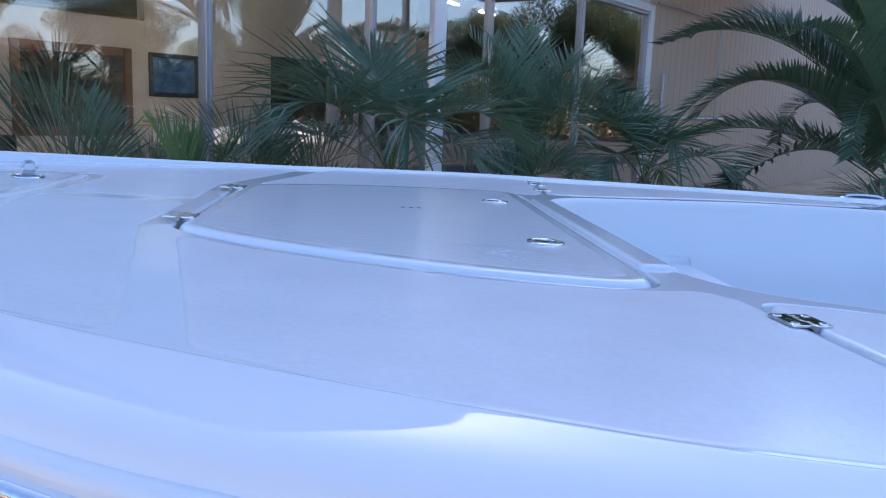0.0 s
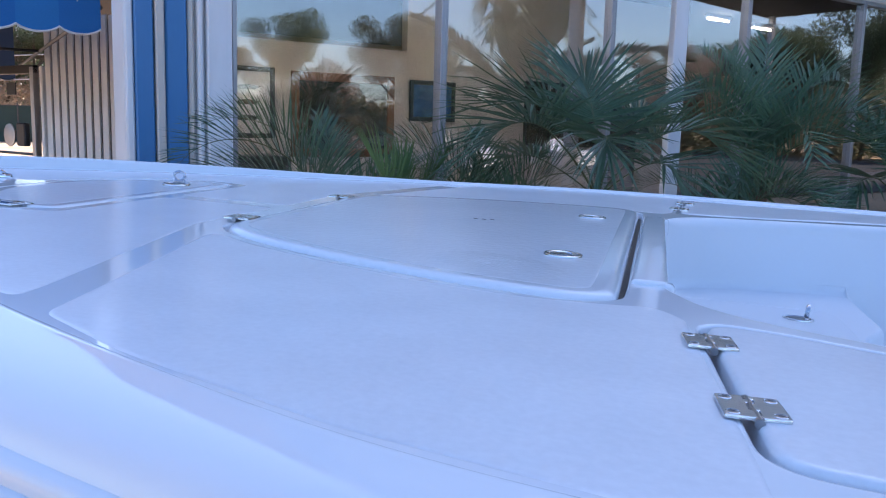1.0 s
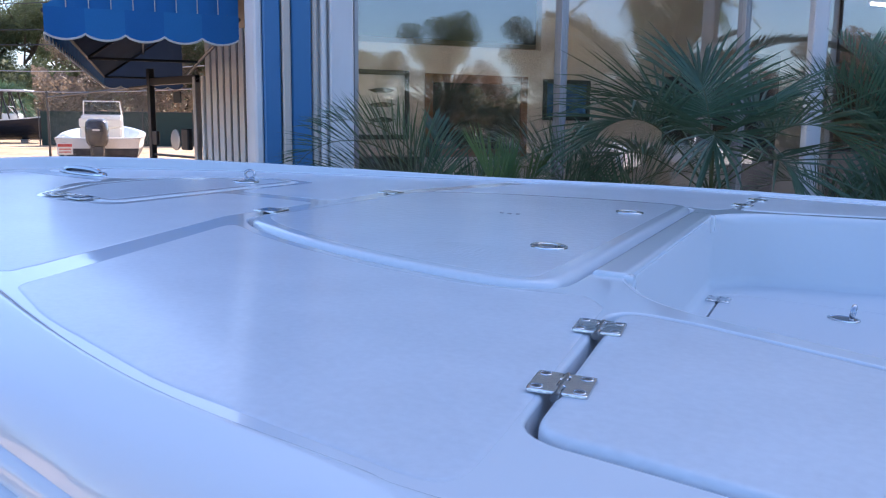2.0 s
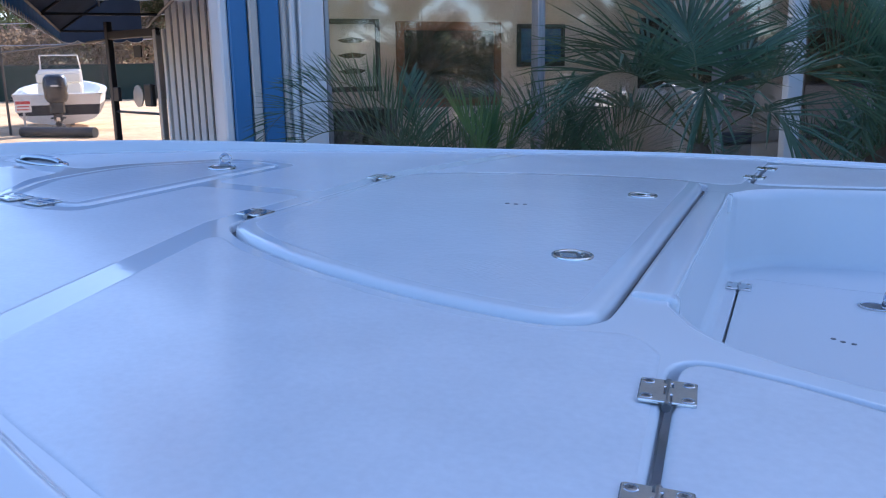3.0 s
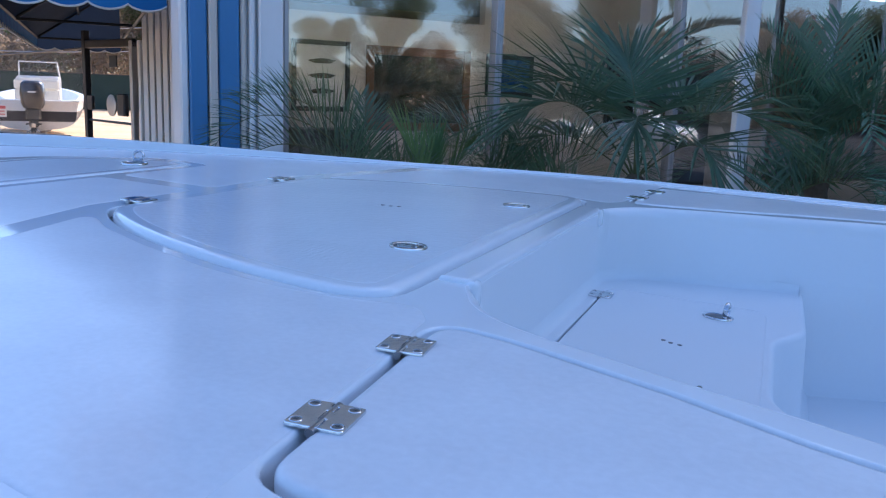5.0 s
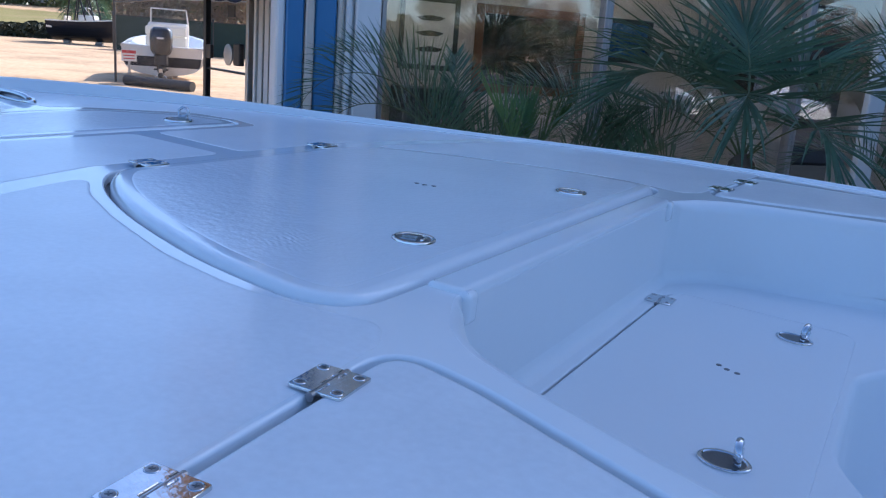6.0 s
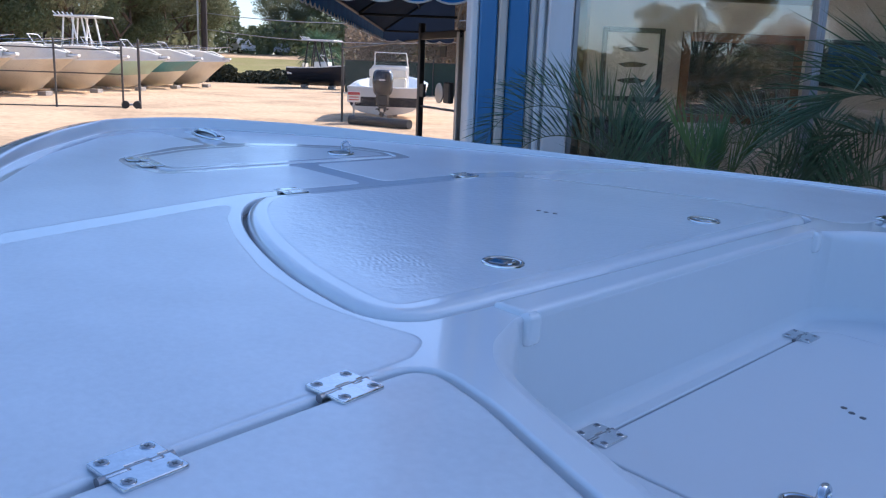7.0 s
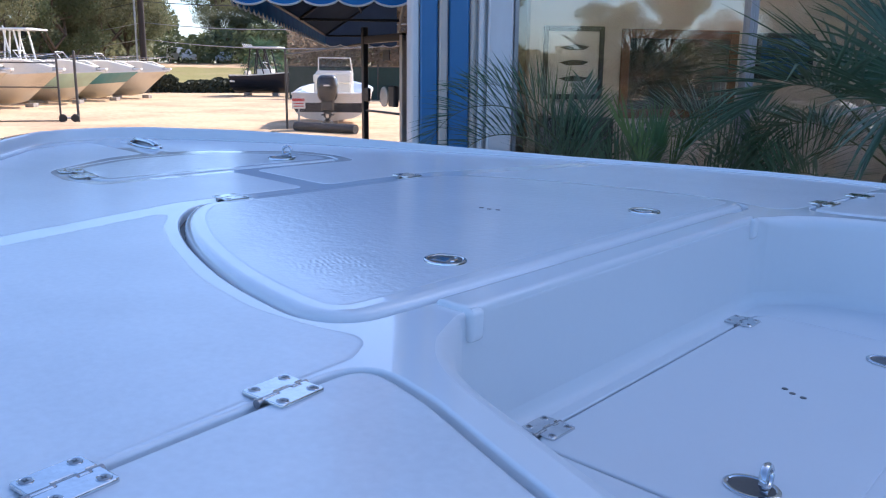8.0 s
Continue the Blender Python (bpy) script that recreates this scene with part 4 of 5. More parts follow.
FAN = [fan_mesh("frond", 0.5, r, c, cu, 22, 0.66, 0.0125, 88, fo, 10 + i, [FROND, RACHIS], dr) for i, (r, c, cu, fo, dr) in
       enumerate(((86, 0.34, 35, 22, 0.08), (72, 0.36, 60, 25, 0.10), (58, 0.40, 80, 25, 0.14), (42, 0.42, 95, 20, 0.2), (22, 0.42, 85, 15, 0.25), (-8, 0.36, 60, 10, 0.25)))]
YOUNG = [fan_mesh("frond", 0.3, r, 0.3, 8, 13, 0.5, 0.010, 34, 35, 30 + i, [FRONDLIGHT, RACHIS], 0.02) for i, r in enumerate((88, 80, 74))]
DATE = [frond_mesh("frond", 2.3, b, l, 115, 0.34, 0.0115, 34, 50 + i, [FROND, RACHIS], 0.06) for i, (b, l) in enumerate(((70, 76), (100, 64), (120, 52), (105, 34)))]
DRY = [frond_mesh("frond", 2.0, b, l, 70, 0.30, 0.0085, 30, 60 + i, [DRYLEAF, RACHIS], 0.15) for i, (b, l) in enumerate(((70, 14), (55, 0)))]


PINDO = [frond_mesh("frond", 1.25, b, l, 36, 0.50, 0.0088, 40, 70 + i, [FROND, RACHIS], 0.10) for i, (b, l) in enumerate(((55, 82), (110, 74), (150, 66), (165, 54), (150, 36)))]


def palm(x, y, z, sets, count, size, seed, label, trunk_r=0.11, turns=(), group="palms before the shop"):
    """A trunk with old leaf bases and a crown; turns: chosen (yaw, leaf kind, size) leaves before the rest."""
    rng = random.Random(seed)
    tree = thing("palm", pose(x, y, 0), label, "palm", group)
    s = Shape()
    prof = []
    rows = max(5, int(z / 0.06))
    for i in range(rows + 1):
        q = i / rows
        prof.append((trunk_r * (1.15 - 0.25 * q) * (1.0 + 0.13 * (i % 2)), z * q))
    s.lathe(prof + [(0.03, z + 0.05)], 14)
    part("trunk", s, TRUNK, tree)
    for yaw, kind, sc in turns:
        part("frond", sets[kind], None, tree, m=pose(0, 0, z, 0, 0, yaw) @ Matrix.Diagonal((sc, sc, sc, 1)))
    start = rng.uniform(0, 360)
    for k in range(count):
        ring = k / count
        me = sets[min(len(sets) - 1, int(ring * len(sets)))]
        yaw = start + k * 137.5 + rng.uniform(-14, 14)
        sc = size * rng.uniform(0.85, 1.12) * (0.9 + 0.2 * ring)
        m = pose(0, 0, z - 0.12 * ring, rng.uniform(-8, 8), rng.uniform(-8, 8), yaw) @ Matrix.Diagonal((sc, sc, sc, 1)) @ pose(0.02, 0, 0)
        part("frond", me, None, tree, m=m)
    return tree


palm(1.52, 4.84, 1.20, FAN, 0, 0.95, 1, "cabbage palm with broad blue-green fan leaves", 0.08, ((95, 0, 1.0), (150, 1, 1.02), (35, 1, 0.95), (195, 2, 1.05), (-12, 2, 1.0), (255, 2, 0.9), (175, 3, 0.9), (300, 3, 0.85), (225, 5, 0.62), (320, 5, 0.62)))
palm(3.0, 5.62, 1.28, PINDO, 0, 0.85, 2, "pindo palm with blue-green arching feather leaves", 0.09, ((182, 2, 0.95), (200, 1, 0.95), (165, 1, 1.0), (2, 2, 1.15), (-22, 2, 1.1), (18, 1, 1.15), (95, 0, 0.9), (60, 0, 1.0), (130, 0, 0.9), (265, 2, 0.9), (235, 3, 0.95), (305, 3, 1.05)))
palm(-0.10, 4.98, 1.0, PINDO, 0, 0.6, 3, "low pindo palm arching towards the corner of the shop", 0.07, ((186, 2, 1.08), (176, 3, 1.0), (200, 1, 0.95), (110, 0, 0.62), (10, 2, 0.75), (-25, 3, 0.7), (240, 3, 0.7)))
palm(0.30, 4.78, 1.0, YOUNG, 4, 0.72, 4, "young bright green palm with upright leaves", 0.05)
palm(0.86, 5.0, 0.95, PINDO, 0, 0.7, 5, "low dark green pindo palm between larger ones", 0.06, ((175, 1, 0.85), (165, 2, 0.85), (100, 0, 0.62), (10, 1, 0.75), (-15, 2, 0.85), (225, 3, 0.8), (300, 3, 0.8)))
palm(2.52, 5.20, 0.95, PINDO, 0, 0.75, 6, "low dark green pindo palm between larger ones", 0.06, ((5, 3, 0.95), (-30, 3, 0.9), (-60, 3, 0.85), (175, 2, 0.7), (300, 2, 0.8), (40, 2, 0.8)))
palm(4.25, 5.6, 1.08, FAN, 4, 0.8, 7, "low dark green fan palm beside the shop windows", 0.07, ((180, 1, 0.9), (100, 0, 0.8), (250, 2, 0.9), (200, 3, 0.9), (300, 3, 0.9)))
palm(6.81, 5.0, 1.13, DATE, 20, 1.25, 8, "large date palm with long arching feather leaves", 0.24, ((150, 1, 1.24), (165, 2, 1.24), (125, 1, 1.3), (140, 0, 1.75), (110, 0, 1.88), (170, 0, 1.45), (95, 1, 1.5)))
dry = palm(4.95, 4.7, 0.95, DRY, 7, 0.8, 9, "low palm with yellowing feather leaves beside the date palm", 0.07, ((170, 0, 0.85), (190, 1, 0.8)))
palm(4.35, 3.2, 0.98, FAN, 7, 0.6, 10, "small fan palm before the date palm", 0.05)

palm(27.0, -3.5, 6.9, FAN + DRY, 30, 2.0, 21, "tall cabbage palm with a skirt of dry golden leaves", 0.2, (), "yard palms")
palm(-35.6, 60.5, 2.7, FAN, 22, 1.9, 22, "bushy cabbage palm at the far edge of the yard", 0.2, (), "yard palms")

# ---- end wall, canopy and gate ----
ENDW = pose(-1.66, 6.05, 0, 0, 0, 22.65)          # x to the right of the end wall's face, y along it
wall_end = thing("wall_end", ENDW, "beige metal end wall of the shop", "wall", kind="structure")
part("siding", Shape().slab(0.0, 0.16, 0.3, 14.0, 0.0, 6.4, 0.005), SIDING, wall_end, m=pose(0.12, 0, 0, 0, 0, -14.0), smooth=0)
CANVAS = material("blue_canvas", (0.028, 0.14, 0.38), 0.8, spec=0.2, vary=0.1, vary_scale=2, grain=0.08, grain_scale=80)
CANVAS2 = material("light_blue_canvas", (0.035, 0.17, 0.42), 0.8, spec=0.2, vary=0.1, vary_scale=2, grain=0.08, grain_scale=80)
PIPING = material("white_piping", (0.6, 0.6, 0.58), 0.7, vary=0.05)
# the blue canvas darkened by colour where it hangs in shade: underside and rear
CANVAS_SHADED = material("shaded_canvas", (0.05, 0.075, 0.13), 0.95, spec=0.1, vary=0.2, vary_scale=1.5, grain=0.1, translucent=0.3)
canopy = thing("canopy", ENDW, "blue striped canvas canopy with a scalloped valance", "awning")
CX, CY0, CY1, CZ = -1.45, 0.6, 11.0, 2.48


def canvas_strips(name, p0, p1, up, n, out):
    """Vertical cloth strips from p0 to p1, each a slightly curved panel; up: the vector to the top edge."""
    p0, p1 = Vector(p0), Vector(p1)
    for i in range(n):
        a, b = p0.lerp(p1, i / n), p0.lerp(p1, (i + 1) / n)
        s = Shape()
        m = 5
        vs, fs = [], []
        for j in range(m + 1):
            q = a.lerp(b, j / m)
            u = up(q)
            puff = Vector(out) * 0.012 * math.sin(math.pi * j / m)
            vs += [q + puff, q + u + puff]
        fs = [(2 * j, 2 * j + 2, 2 * j + 3, 2 * j + 1) for j in range(m)]
        s.add(vs, fs)
        part(name, s, CANVAS if i % 3 else CANVAS2, canopy)


def valance(p0, p1, n, drop=0.24, sag=0.045, cloth=None):
    p0, p1 = Vector(p0), Vector(p1)
    s = Shape()
    m, top, low = 10, [], []
    for i in range(n * m + 1):
        q = p0.lerp(p1, i / (n * m))
        z = drop - sag * (1 - abs(math.sin(math.pi * i / m)) ** 0.7)
        top.append(q)
        low.append(q - Vector((0, 0, z)))
    for i in range(n * m):
        s.f.append((i, i + 1, n * m + 2 + i, n * m + 1 + i))
        s.m.append((i // m) % 2)
    s.v = [tuple(p) for p in top + low]
    part("valance", s, cloth or [CANVAS, CANVAS2], canopy)
    part("piping", Shape().tube(low, 0.009, 5), PIPING, canopy, "pale piping along the scallops")


slope = 1.05 / 1.45
canvas_strips("front_cloth", (CX, CY0, CZ), (0.0, CY0, CZ), lambda q: Vector((0, 0, max(0.02, (q.x - CX) * slope))), 9, (0, -1, 0))
for i in range(1, 9):
    x = CX - CX * i / 9
    part("seam", Shape().tube([(x, CY0 - 0.012, CZ), (x, CY0 - 0.012, CZ + (x - CX) * slope)], 0.004, 5), PIPING, canopy)
valance((CX, CY0 - 0.01, CZ), (0.0, CY0 - 0.01, CZ), 5)
valance((CX, CY1, CZ), (CX, CY0, CZ), 36)
# rear valance takes the darkened canvas, its shade put into the colour
valance((0.0, CY1, CZ), (CX, CY1, CZ), 5, cloth=[CANVAS_SHADED, CANVAS_SHADED])
roof_cloth = Shape()
roof_cloth.add([(CX, CY0, CZ), (CX, CY1, CZ), (0, CY1, CZ + 1.05), (0, CY0, CZ + 1.05)], [(0, 1, 2, 3)], 0)
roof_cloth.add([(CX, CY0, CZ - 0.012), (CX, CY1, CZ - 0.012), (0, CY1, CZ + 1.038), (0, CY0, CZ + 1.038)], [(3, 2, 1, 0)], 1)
part("roof_cloth", roof_cloth, [CANVAS, CANVAS_SHADED], canopy, smooth=0)
part("rear_cloth", Shape().add([(CX, CY1 + 0.01, CZ), (0, CY1 + 0.01, CZ), (0, CY1 + 0.01, CZ + 1.05)], [(0, 1, 2)]), CANVAS_SHADED, canopy, smooth=0)
bars = Shape()
for y in (CY0 + 0.05, 5.8, CY1 - 0.05):
    bars.tube([(CX, y, CZ - 0.03), (0.0, y, CZ - 0.03)], 0.02, 6)
    bars.tube([(CX, y, CZ - 0.03), (0.0, y, CZ + 0.98)], 0.02, 6)
for x, z in ((CX, CZ - 0.03), (CX / 2, CZ + 0.44), (0.0, CZ - 0.03)):
    bars.tube([(x, CY0, z), (x, CY1, z)], 0.02, 6)
part("frame", bars, DARKMETAL, canopy, "dark steel tube frame")
gate = thing("walk_gate", Matrix.Identity(4), "dark steel gate frame with hung signs under the canopy", "gate")
pl, pr = Vector((-5.91, 14.62, 0)), Vector((-4.63, 13.36, 0))
along = (pr - pl).normalized()
yaw = math.degrees(math.atan2(along.y, along.x))
G = Matrix.Translation(pl) @ pose(0, 0, 0, 0, 0, yaw)
W = (pr - pl).length
part("post", Shape().slab(-0.06, 0.06, -0.05, 0.05, 0, 2.55, 0.008), DARKMETAL, gate, m=G, smooth=0)
part("post", Shape().slab(W - 0.05, W + 0.05, -0.05, 0.05, 0, 2.35, 0.008), GALV, gate, m=G, smooth=0)
part("post", Shape().slab(W + 0.25, W + 0.33, -0.05, 0.05, 0, 2.35, 0.008), WHITEPAINT, gate, m=G, smooth=0)
part("top_bar", Shape().slab(-0.06, W + 0.05, -0.04, 0.04, 2.25, 2.38, 0.008), DARKMETAL, gate, m=G, smooth=0)
part("rail", Shape().tube([(0.06, 0, 1.02), (W, 0, 1.02)], 0.022, 8), DARKMETAL, gate, m=G)
part("lock_box", Shape().slab(0.10, 0.30, -0.06, 0.0, 1.2, 1.44, 0.01), DARKMETAL, gate, m=G, smooth=0)
part("round_sign", Shape().lathe([(0.18, -0.01), (0.18, 0.01), (0.16, 0.015)], 28), GALV, gate, "round grey sign", m=G @ pose(1.02, -0.03, 1.3, 90, 0, 0))
part("mail_box", Shape().slab(1.36, 1.62, -0.1, 0.0, 1.14, 1.5, 0.02), DARKMETAL, gate, m=G, smooth=0)
num = part("number_plate", Shape().slab(1.02, 1.30, -0.05, -0.03, 1.93, 2.12, 0.005), DARKMETAL, gate, m=G, smooth=0)
part("bar", Shape().slab(1.07, 1.11, -0.053, -0.0515, 1.96, 2.09, 0.0005).slab(1.14, 1.18, -0.053, -0.0515, 1.96, 2.09, 0.0005).slab(1.21, 1.25, -0.053, -0.0515, 1.96, 2.09, 0.0005), PAPER, num, m=G, smooth=0)

screen = thing("slatted_screen", G, "white vertical board screen beside the canopy gate", "fence")
SLAT = Shape().slab(0.0, 0.15, -0.015, 0.015, 0.02, 3.0, 0.004).mesh("slat", WHITEPAINT, 0)
for i in range(15):
    part("slat", SLAT, None, screen, m=pose(W + 0.36 + 0.215 * i, 0, 0.012 * (i % 2)))
for z in (0.4, 2.7):
    part("rail", Shape().slab(W + 0.3, W + 3.6, 0.018, 0.06, z, z + 0.09, 0.004), DARKMETAL, screen, smooth=0)

# dark sheet added behind the boards only to darken their gaps
part("backing", Shape().slab(W + 0.34, W + 3.5, 0.075, 0.10, 0.05, 2.95, 0.005), DARKMETAL, screen, "dark sheet added to darken the gaps between the boards", smooth=0)

# ---- yard ----
def ground_z(x, y):
    r = math.hypot(x, y)
    q = min(1.0, max(0.0, (r - 66) / 40))
    if 0.454 * (x + 0.84) - 0.891 * (y - 5.98) > 6.0 and x > -2.0:
        return 2.5 * q * q * (3 - 2 * q)
    return 2.5 * q * q * (3 - 2 * q) + 0.3 * min(1.0, max(0.0, (r - 34) / 32))


IRON = material("weathered_steel", (0.10, 0.095, 0.09), 0.6, 0.5, vary=0.2, vary_scale=6, grain=0.15)


def chain_link(w, h, step, r=0.0028):
    """A net of crossed wires, w wide and h high, in the xz plane."""
    s = Shape()
    n = int((w + h) / step)
    for i in range(1, n):
        c = i * step
        for flip in (False, True):
            x0, z0 = (c, 0.0) if c < w else (w, c - w)
            x1, z1 = (0.0, c) if c < h else (c - h, h)
            if flip:
                x0, x1 = w - x0, w - x1
            d = Vector((x1 - x0, 0, z1 - z0))
            if d.length < 0.02:
                continue
            o = Vector((d.z, 0, -d.x)).normalized() * r
            a, b = Vector((x0, 0.004 if flip else -0.004, z0)), Vector((x1, 0.004 if flip else -0.004, z1))
            s.add([a - o, a + o, b + o, b - o], [(0, 1, 2, 3)])
    return s


def fence(p, q, h, posts, label, net=True, rails=(0.08, 1.0), post_mat=IRON, wire=0.0024, net_mat=DARKMETAL):
    p, q = Vector((*p, 0)), Vector((*q, 0))
    L = (q - p).length
    f = thing("chain_link_fence", Matrix.Translation(p) @ pose(0, 0, 0, 0, 0, math.degrees(math.atan2(q.y - p.y, q.x - p.x))), label, "fence", "yard fences")
    for i in range(posts):
        x = L * i / (posts - 1)
        part("post", Shape().tube([(x, 0, 0), (x, 0, h + 0.12)], 0.035, 8).lathe([(0.04, h + 0.12), (0.03, h + 0.16), (0.005, h + 0.18)], 8, m=pose(x, 0, 0)), post_mat, f)
    for z in rails:
        part("rail", Shape().tube([(0, 0, z * h), (L, 0, z * h)], 0.024, 6), post_mat, f)
    if net:
        part("netting", chain_link(L, h, 0.11, wire), net_mat, f, m=pose(0, 0.03, 0.04), smooth=0)
    return f


fence((-30.74, 14.6), (-20.64, 22.4), 2.1, 7, "tall chain link sliding gate standing open", True, (0.02, 0.55, 0.93), wire=0.0009)
solid("gate_post", Shape().tube([(0, 0, 0), (0, 0, 2.3)], 0.045, 10).lathe([(0.05, 2.3), (0.035, 2.35), (0.005, 2.37)], 10), IRON, "weathered steel gate post on the sand", "post", m=pose(-20.22, 22.75, 0))
roller = thing("gate_roller", pose(-20.39, 22.55, 0, 0, 0, 38), "pair of small black gate wheels on the ground", "wheel")
for x in (-0.22, 0.16):
    part("wheel", Shape().lathe([(0.03, -0.05), (0.12, -0.05), (0.135, -0.03), (0.135, 0.03), (0.12, 0.05), (0.03, 0.05)], 20), RUBBER, roller, m=pose(x, 0, 0.135, 90, 0, 0))
part("axle", Shape().tube([(-0.22, 0, 0.135), (0.16, 0, 0.135)], 0.03, 8), GALV, roller)
fence((-12.3, 22.9), (-5.95, 14.7), 2.25, 2, "chain link fence running to the canopy gate", True, (1.0,), wire=0.0018, net_mat=GALV)
fence((-11.5, 49.0), (-25.0, 45.5), 2.1, 6, "green-screened chain link fence behind the parked boat", True, (1.0,))
SCREEN = material("green_screen", (0.03, 0.06, 0.05), 0.9, vary=0.15, vary_scale=2, grain=0.15, grain_scale=60)
scr = solid("fence_screen", Shape().slab(0, 13.9, 0, 0.012, 0.05, 2.0, 0.003), SCREEN, "dark green windscreen cloth tied to a fence", "screen", m=pose(-11.5, 49.1, 0.1, 0, 0, 194.53), smooth=0)

TANHULL = material("cream_hull", (0.66, 0.60, 0.49), 0.3, vary=0.06, vary_scale=0.8, grain=0.04, dirt=(0.36, 0.29, 0.2), dirt_scale=0.9, dirt_amount=0.5, coat=0.2)
GREENHULL = material("pale_green_hull", (0.42, 0.56, 0.44), 0.3, vary=0.06, vary_scale=0.8, dirt=(0.3, 0.28, 0.2), dirt_scale=1, dirt_amount=0.4, coat=0.2)
TEALHULL = material("teal_hull", (0.10, 0.25, 0.26), 0.3, vary=0.06, vary_scale=0.8, dirt=(0.2, 0.22, 0.2), dirt_scale=1, dirt_amount=0.4, coat=0.2)
NAVYHULL = material("navy_hull", (0.011, 0.014, 0.025), 0.4, spec=0.3, vary=0.1, vary_scale=1)
WHITEHULL = material("white_hull", (0.76, 0.75, 0.72), 0.25, vary=0.05, vary_scale=1, dirt=(0.5, 0.45, 0.36), dirt_scale=1.5, dirt_amount=0.3, coat=0.2)
BLOCK = material("concrete_block", (0.32, 0.29, 0.26), 0.9, vary=0.15, vary_scale=5, grain=0.15, bump=0.3, bump_scale=60)
COWL = material("grey_cowling", (0.028, 0.032, 0.04), 0.25, 0.2, vary=0.08, vary_scale=3, coat=0.5)
SHADE = material("tinted_screen", (0.03, 0.035, 0.04), 0.1, vary=0.1)
CUSHION = material("cream_cushion", (0.72, 0.67, 0.57), 0.6, vary=0.06, vary_scale=4, grain=0.05)


def yard_boat(m, length, beam, top, bottom, sheer, hull_mats, split, label, console=True, ttop=False, motor=False, rail_on=True, group="stored boats", band_end=2.0, box=0.0, tall=0.42, top_at=2.2, bolster=0.0, cw=0.45, legs=None):
    """A centre-console boat: bow along +x from the stern at the origin; its keel at z = bottom on blocks."""
    b = thing("stored_boat", m, label, "boat", group)
    nst, nq = 22, 9
    s = Shape()
    loops = []
    for i in range(nst + 1):
        t = i / nst
        half = beam / 2 * (0.9 + 0.1 * math.sin(math.pi * min(1, t * 1.6) / 1.0 * 0.5)) * (1 - max(0, (t - 0.45) / 0.55) ** 2.3)
        zt = top + sheer * t ** 2
        row = []
        for j in range(nq + 1):
            q = j / nq
            rake = length * 0.22 * max(0, (t - 0.4) / 0.6) ** 1.6 * q ** 0.9
            x = length * t - rake
            y = max(half, 0.01) * (1 - 0.12 * q - 0.88 * q ** (2.0 + (1.2 + box) * (1 - t)))
            z = zt - q * (zt - bottom - 0.16 * max(0, (t - 0.7) / 0.3) ** 2)
            row.append((x, y, z))
        loops.append(row)
    full = [r + [(x, -y, z) for x, y, z in reversed(r[:-1])] for r in loops]
    k = 2 * nq + 1
    for i in range(nst):
        for j in range(k - 1):
            q = min(j, 2 * nq - 1 - j) / nq
            s.add([full[i][j], full[i][j + 1], full[i + 1][j + 1], full[i + 1][j]], [(0, 1, 2, 3)], 1 if split < q < band_end else 0)
    for j in range(nq):
        s.add([full[0][j], full[0][j + 1], full[0][k - 2 - j], full[0][k - 1 - j]], [(0, 1, 2, 3)], 1 if split < j / nq < band_end else 0)
    bmh = s
    part("hull", bmh, hull_mats, b, smooth=50)
    d = Shape()
    inn = [(r[0][0], max(0.0, r[0][1] - 0.16), r[0][2] + 0.02) for r in loops]
    out = [(r[0][0] + 0.02, r[0][1] + 0.02, r[0][2] + 0.02) for r in loops]
    low = [(x - length * 0.12 * max(0, (i / nst - 0.4) / 0.6) ** 1.6, max(0, 0.7 * y - 0.1), z - 0.3) for i, (x, y, z) in enumerate(inn)]
    for sg in (1, -1):
        o, n2, l2 = ([(x, sg * y, z) for x, y, z in a] for a in (out, inn, low))
        edge = [(x, y, z - 0.07) for x, y, z in o]
        for i in range(nst):
            d.add([edge[i], o[i], o[i + 1], edge[i + 1]], [(0, 1, 2, 3)])
            d.add([o[i], n2[i], n2[i + 1], o[i + 1]], [(0, 1, 2, 3)])
            d.add([n2[i], l2[i], l2[i + 1], n2[i + 1]], [(0, 1, 2, 3)])
            d.add([l2[i], (l2[i][0], 0, l2[i][2]), (l2[i + 1][0], 0, l2[i + 1][2]), l2[i + 1]], [(0, 1, 2, 3)])
    d.slab(0.03, 0.4, -beam * 0.43, beam * 0.43, top - 0.45, top + 0.03, 0.03)
    part("deck", d, WHITEHULL, b, smooth=40)
    xc = length * 0.42
    if console:
        ct = top + tall
        c = Shape().slab(xc - 0.45, xc + 0.5, -cw, cw, top - 0.5, ct, 0.06)
        part("console", c, WHITEHULL, b, smooth=0)
        sc2 = Shape()
        for y in (-cw + 0.03, cw - 0.03):
            sc2.tube([(xc + 0.35, y, ct - 0.04), (xc - 0.05, y * 0.92, ct + 0.43)], 0.022, 6)
        sc2.tube([(xc - 0.05, -0.9 * cw, ct + 0.43), (xc - 0.05, 0.9 * cw, ct + 0.43)], 0.022, 6)
        part("screen_frame", sc2, WHITEHULL, b)
        pane = [(xc + 0.35, -cw + 0.03, ct - 0.02), (xc + 0.35, cw - 0.03, ct - 0.02), (xc - 0.04, 0.88 * cw, ct + 0.41), (xc - 0.04, -0.88 * cw, ct + 0.41)]
        if motor:
            part("windscreen", Shape().add(pane + [(x + 0.008, y, z) for x, y, z in pane], [(0, 1, 2, 3), (7, 6, 5, 4), (0, 4, 5, 1), (1, 5, 6, 2), (2, 6, 7, 3), (3, 7, 4, 0)]), ACRYLIC, b, smooth=0)
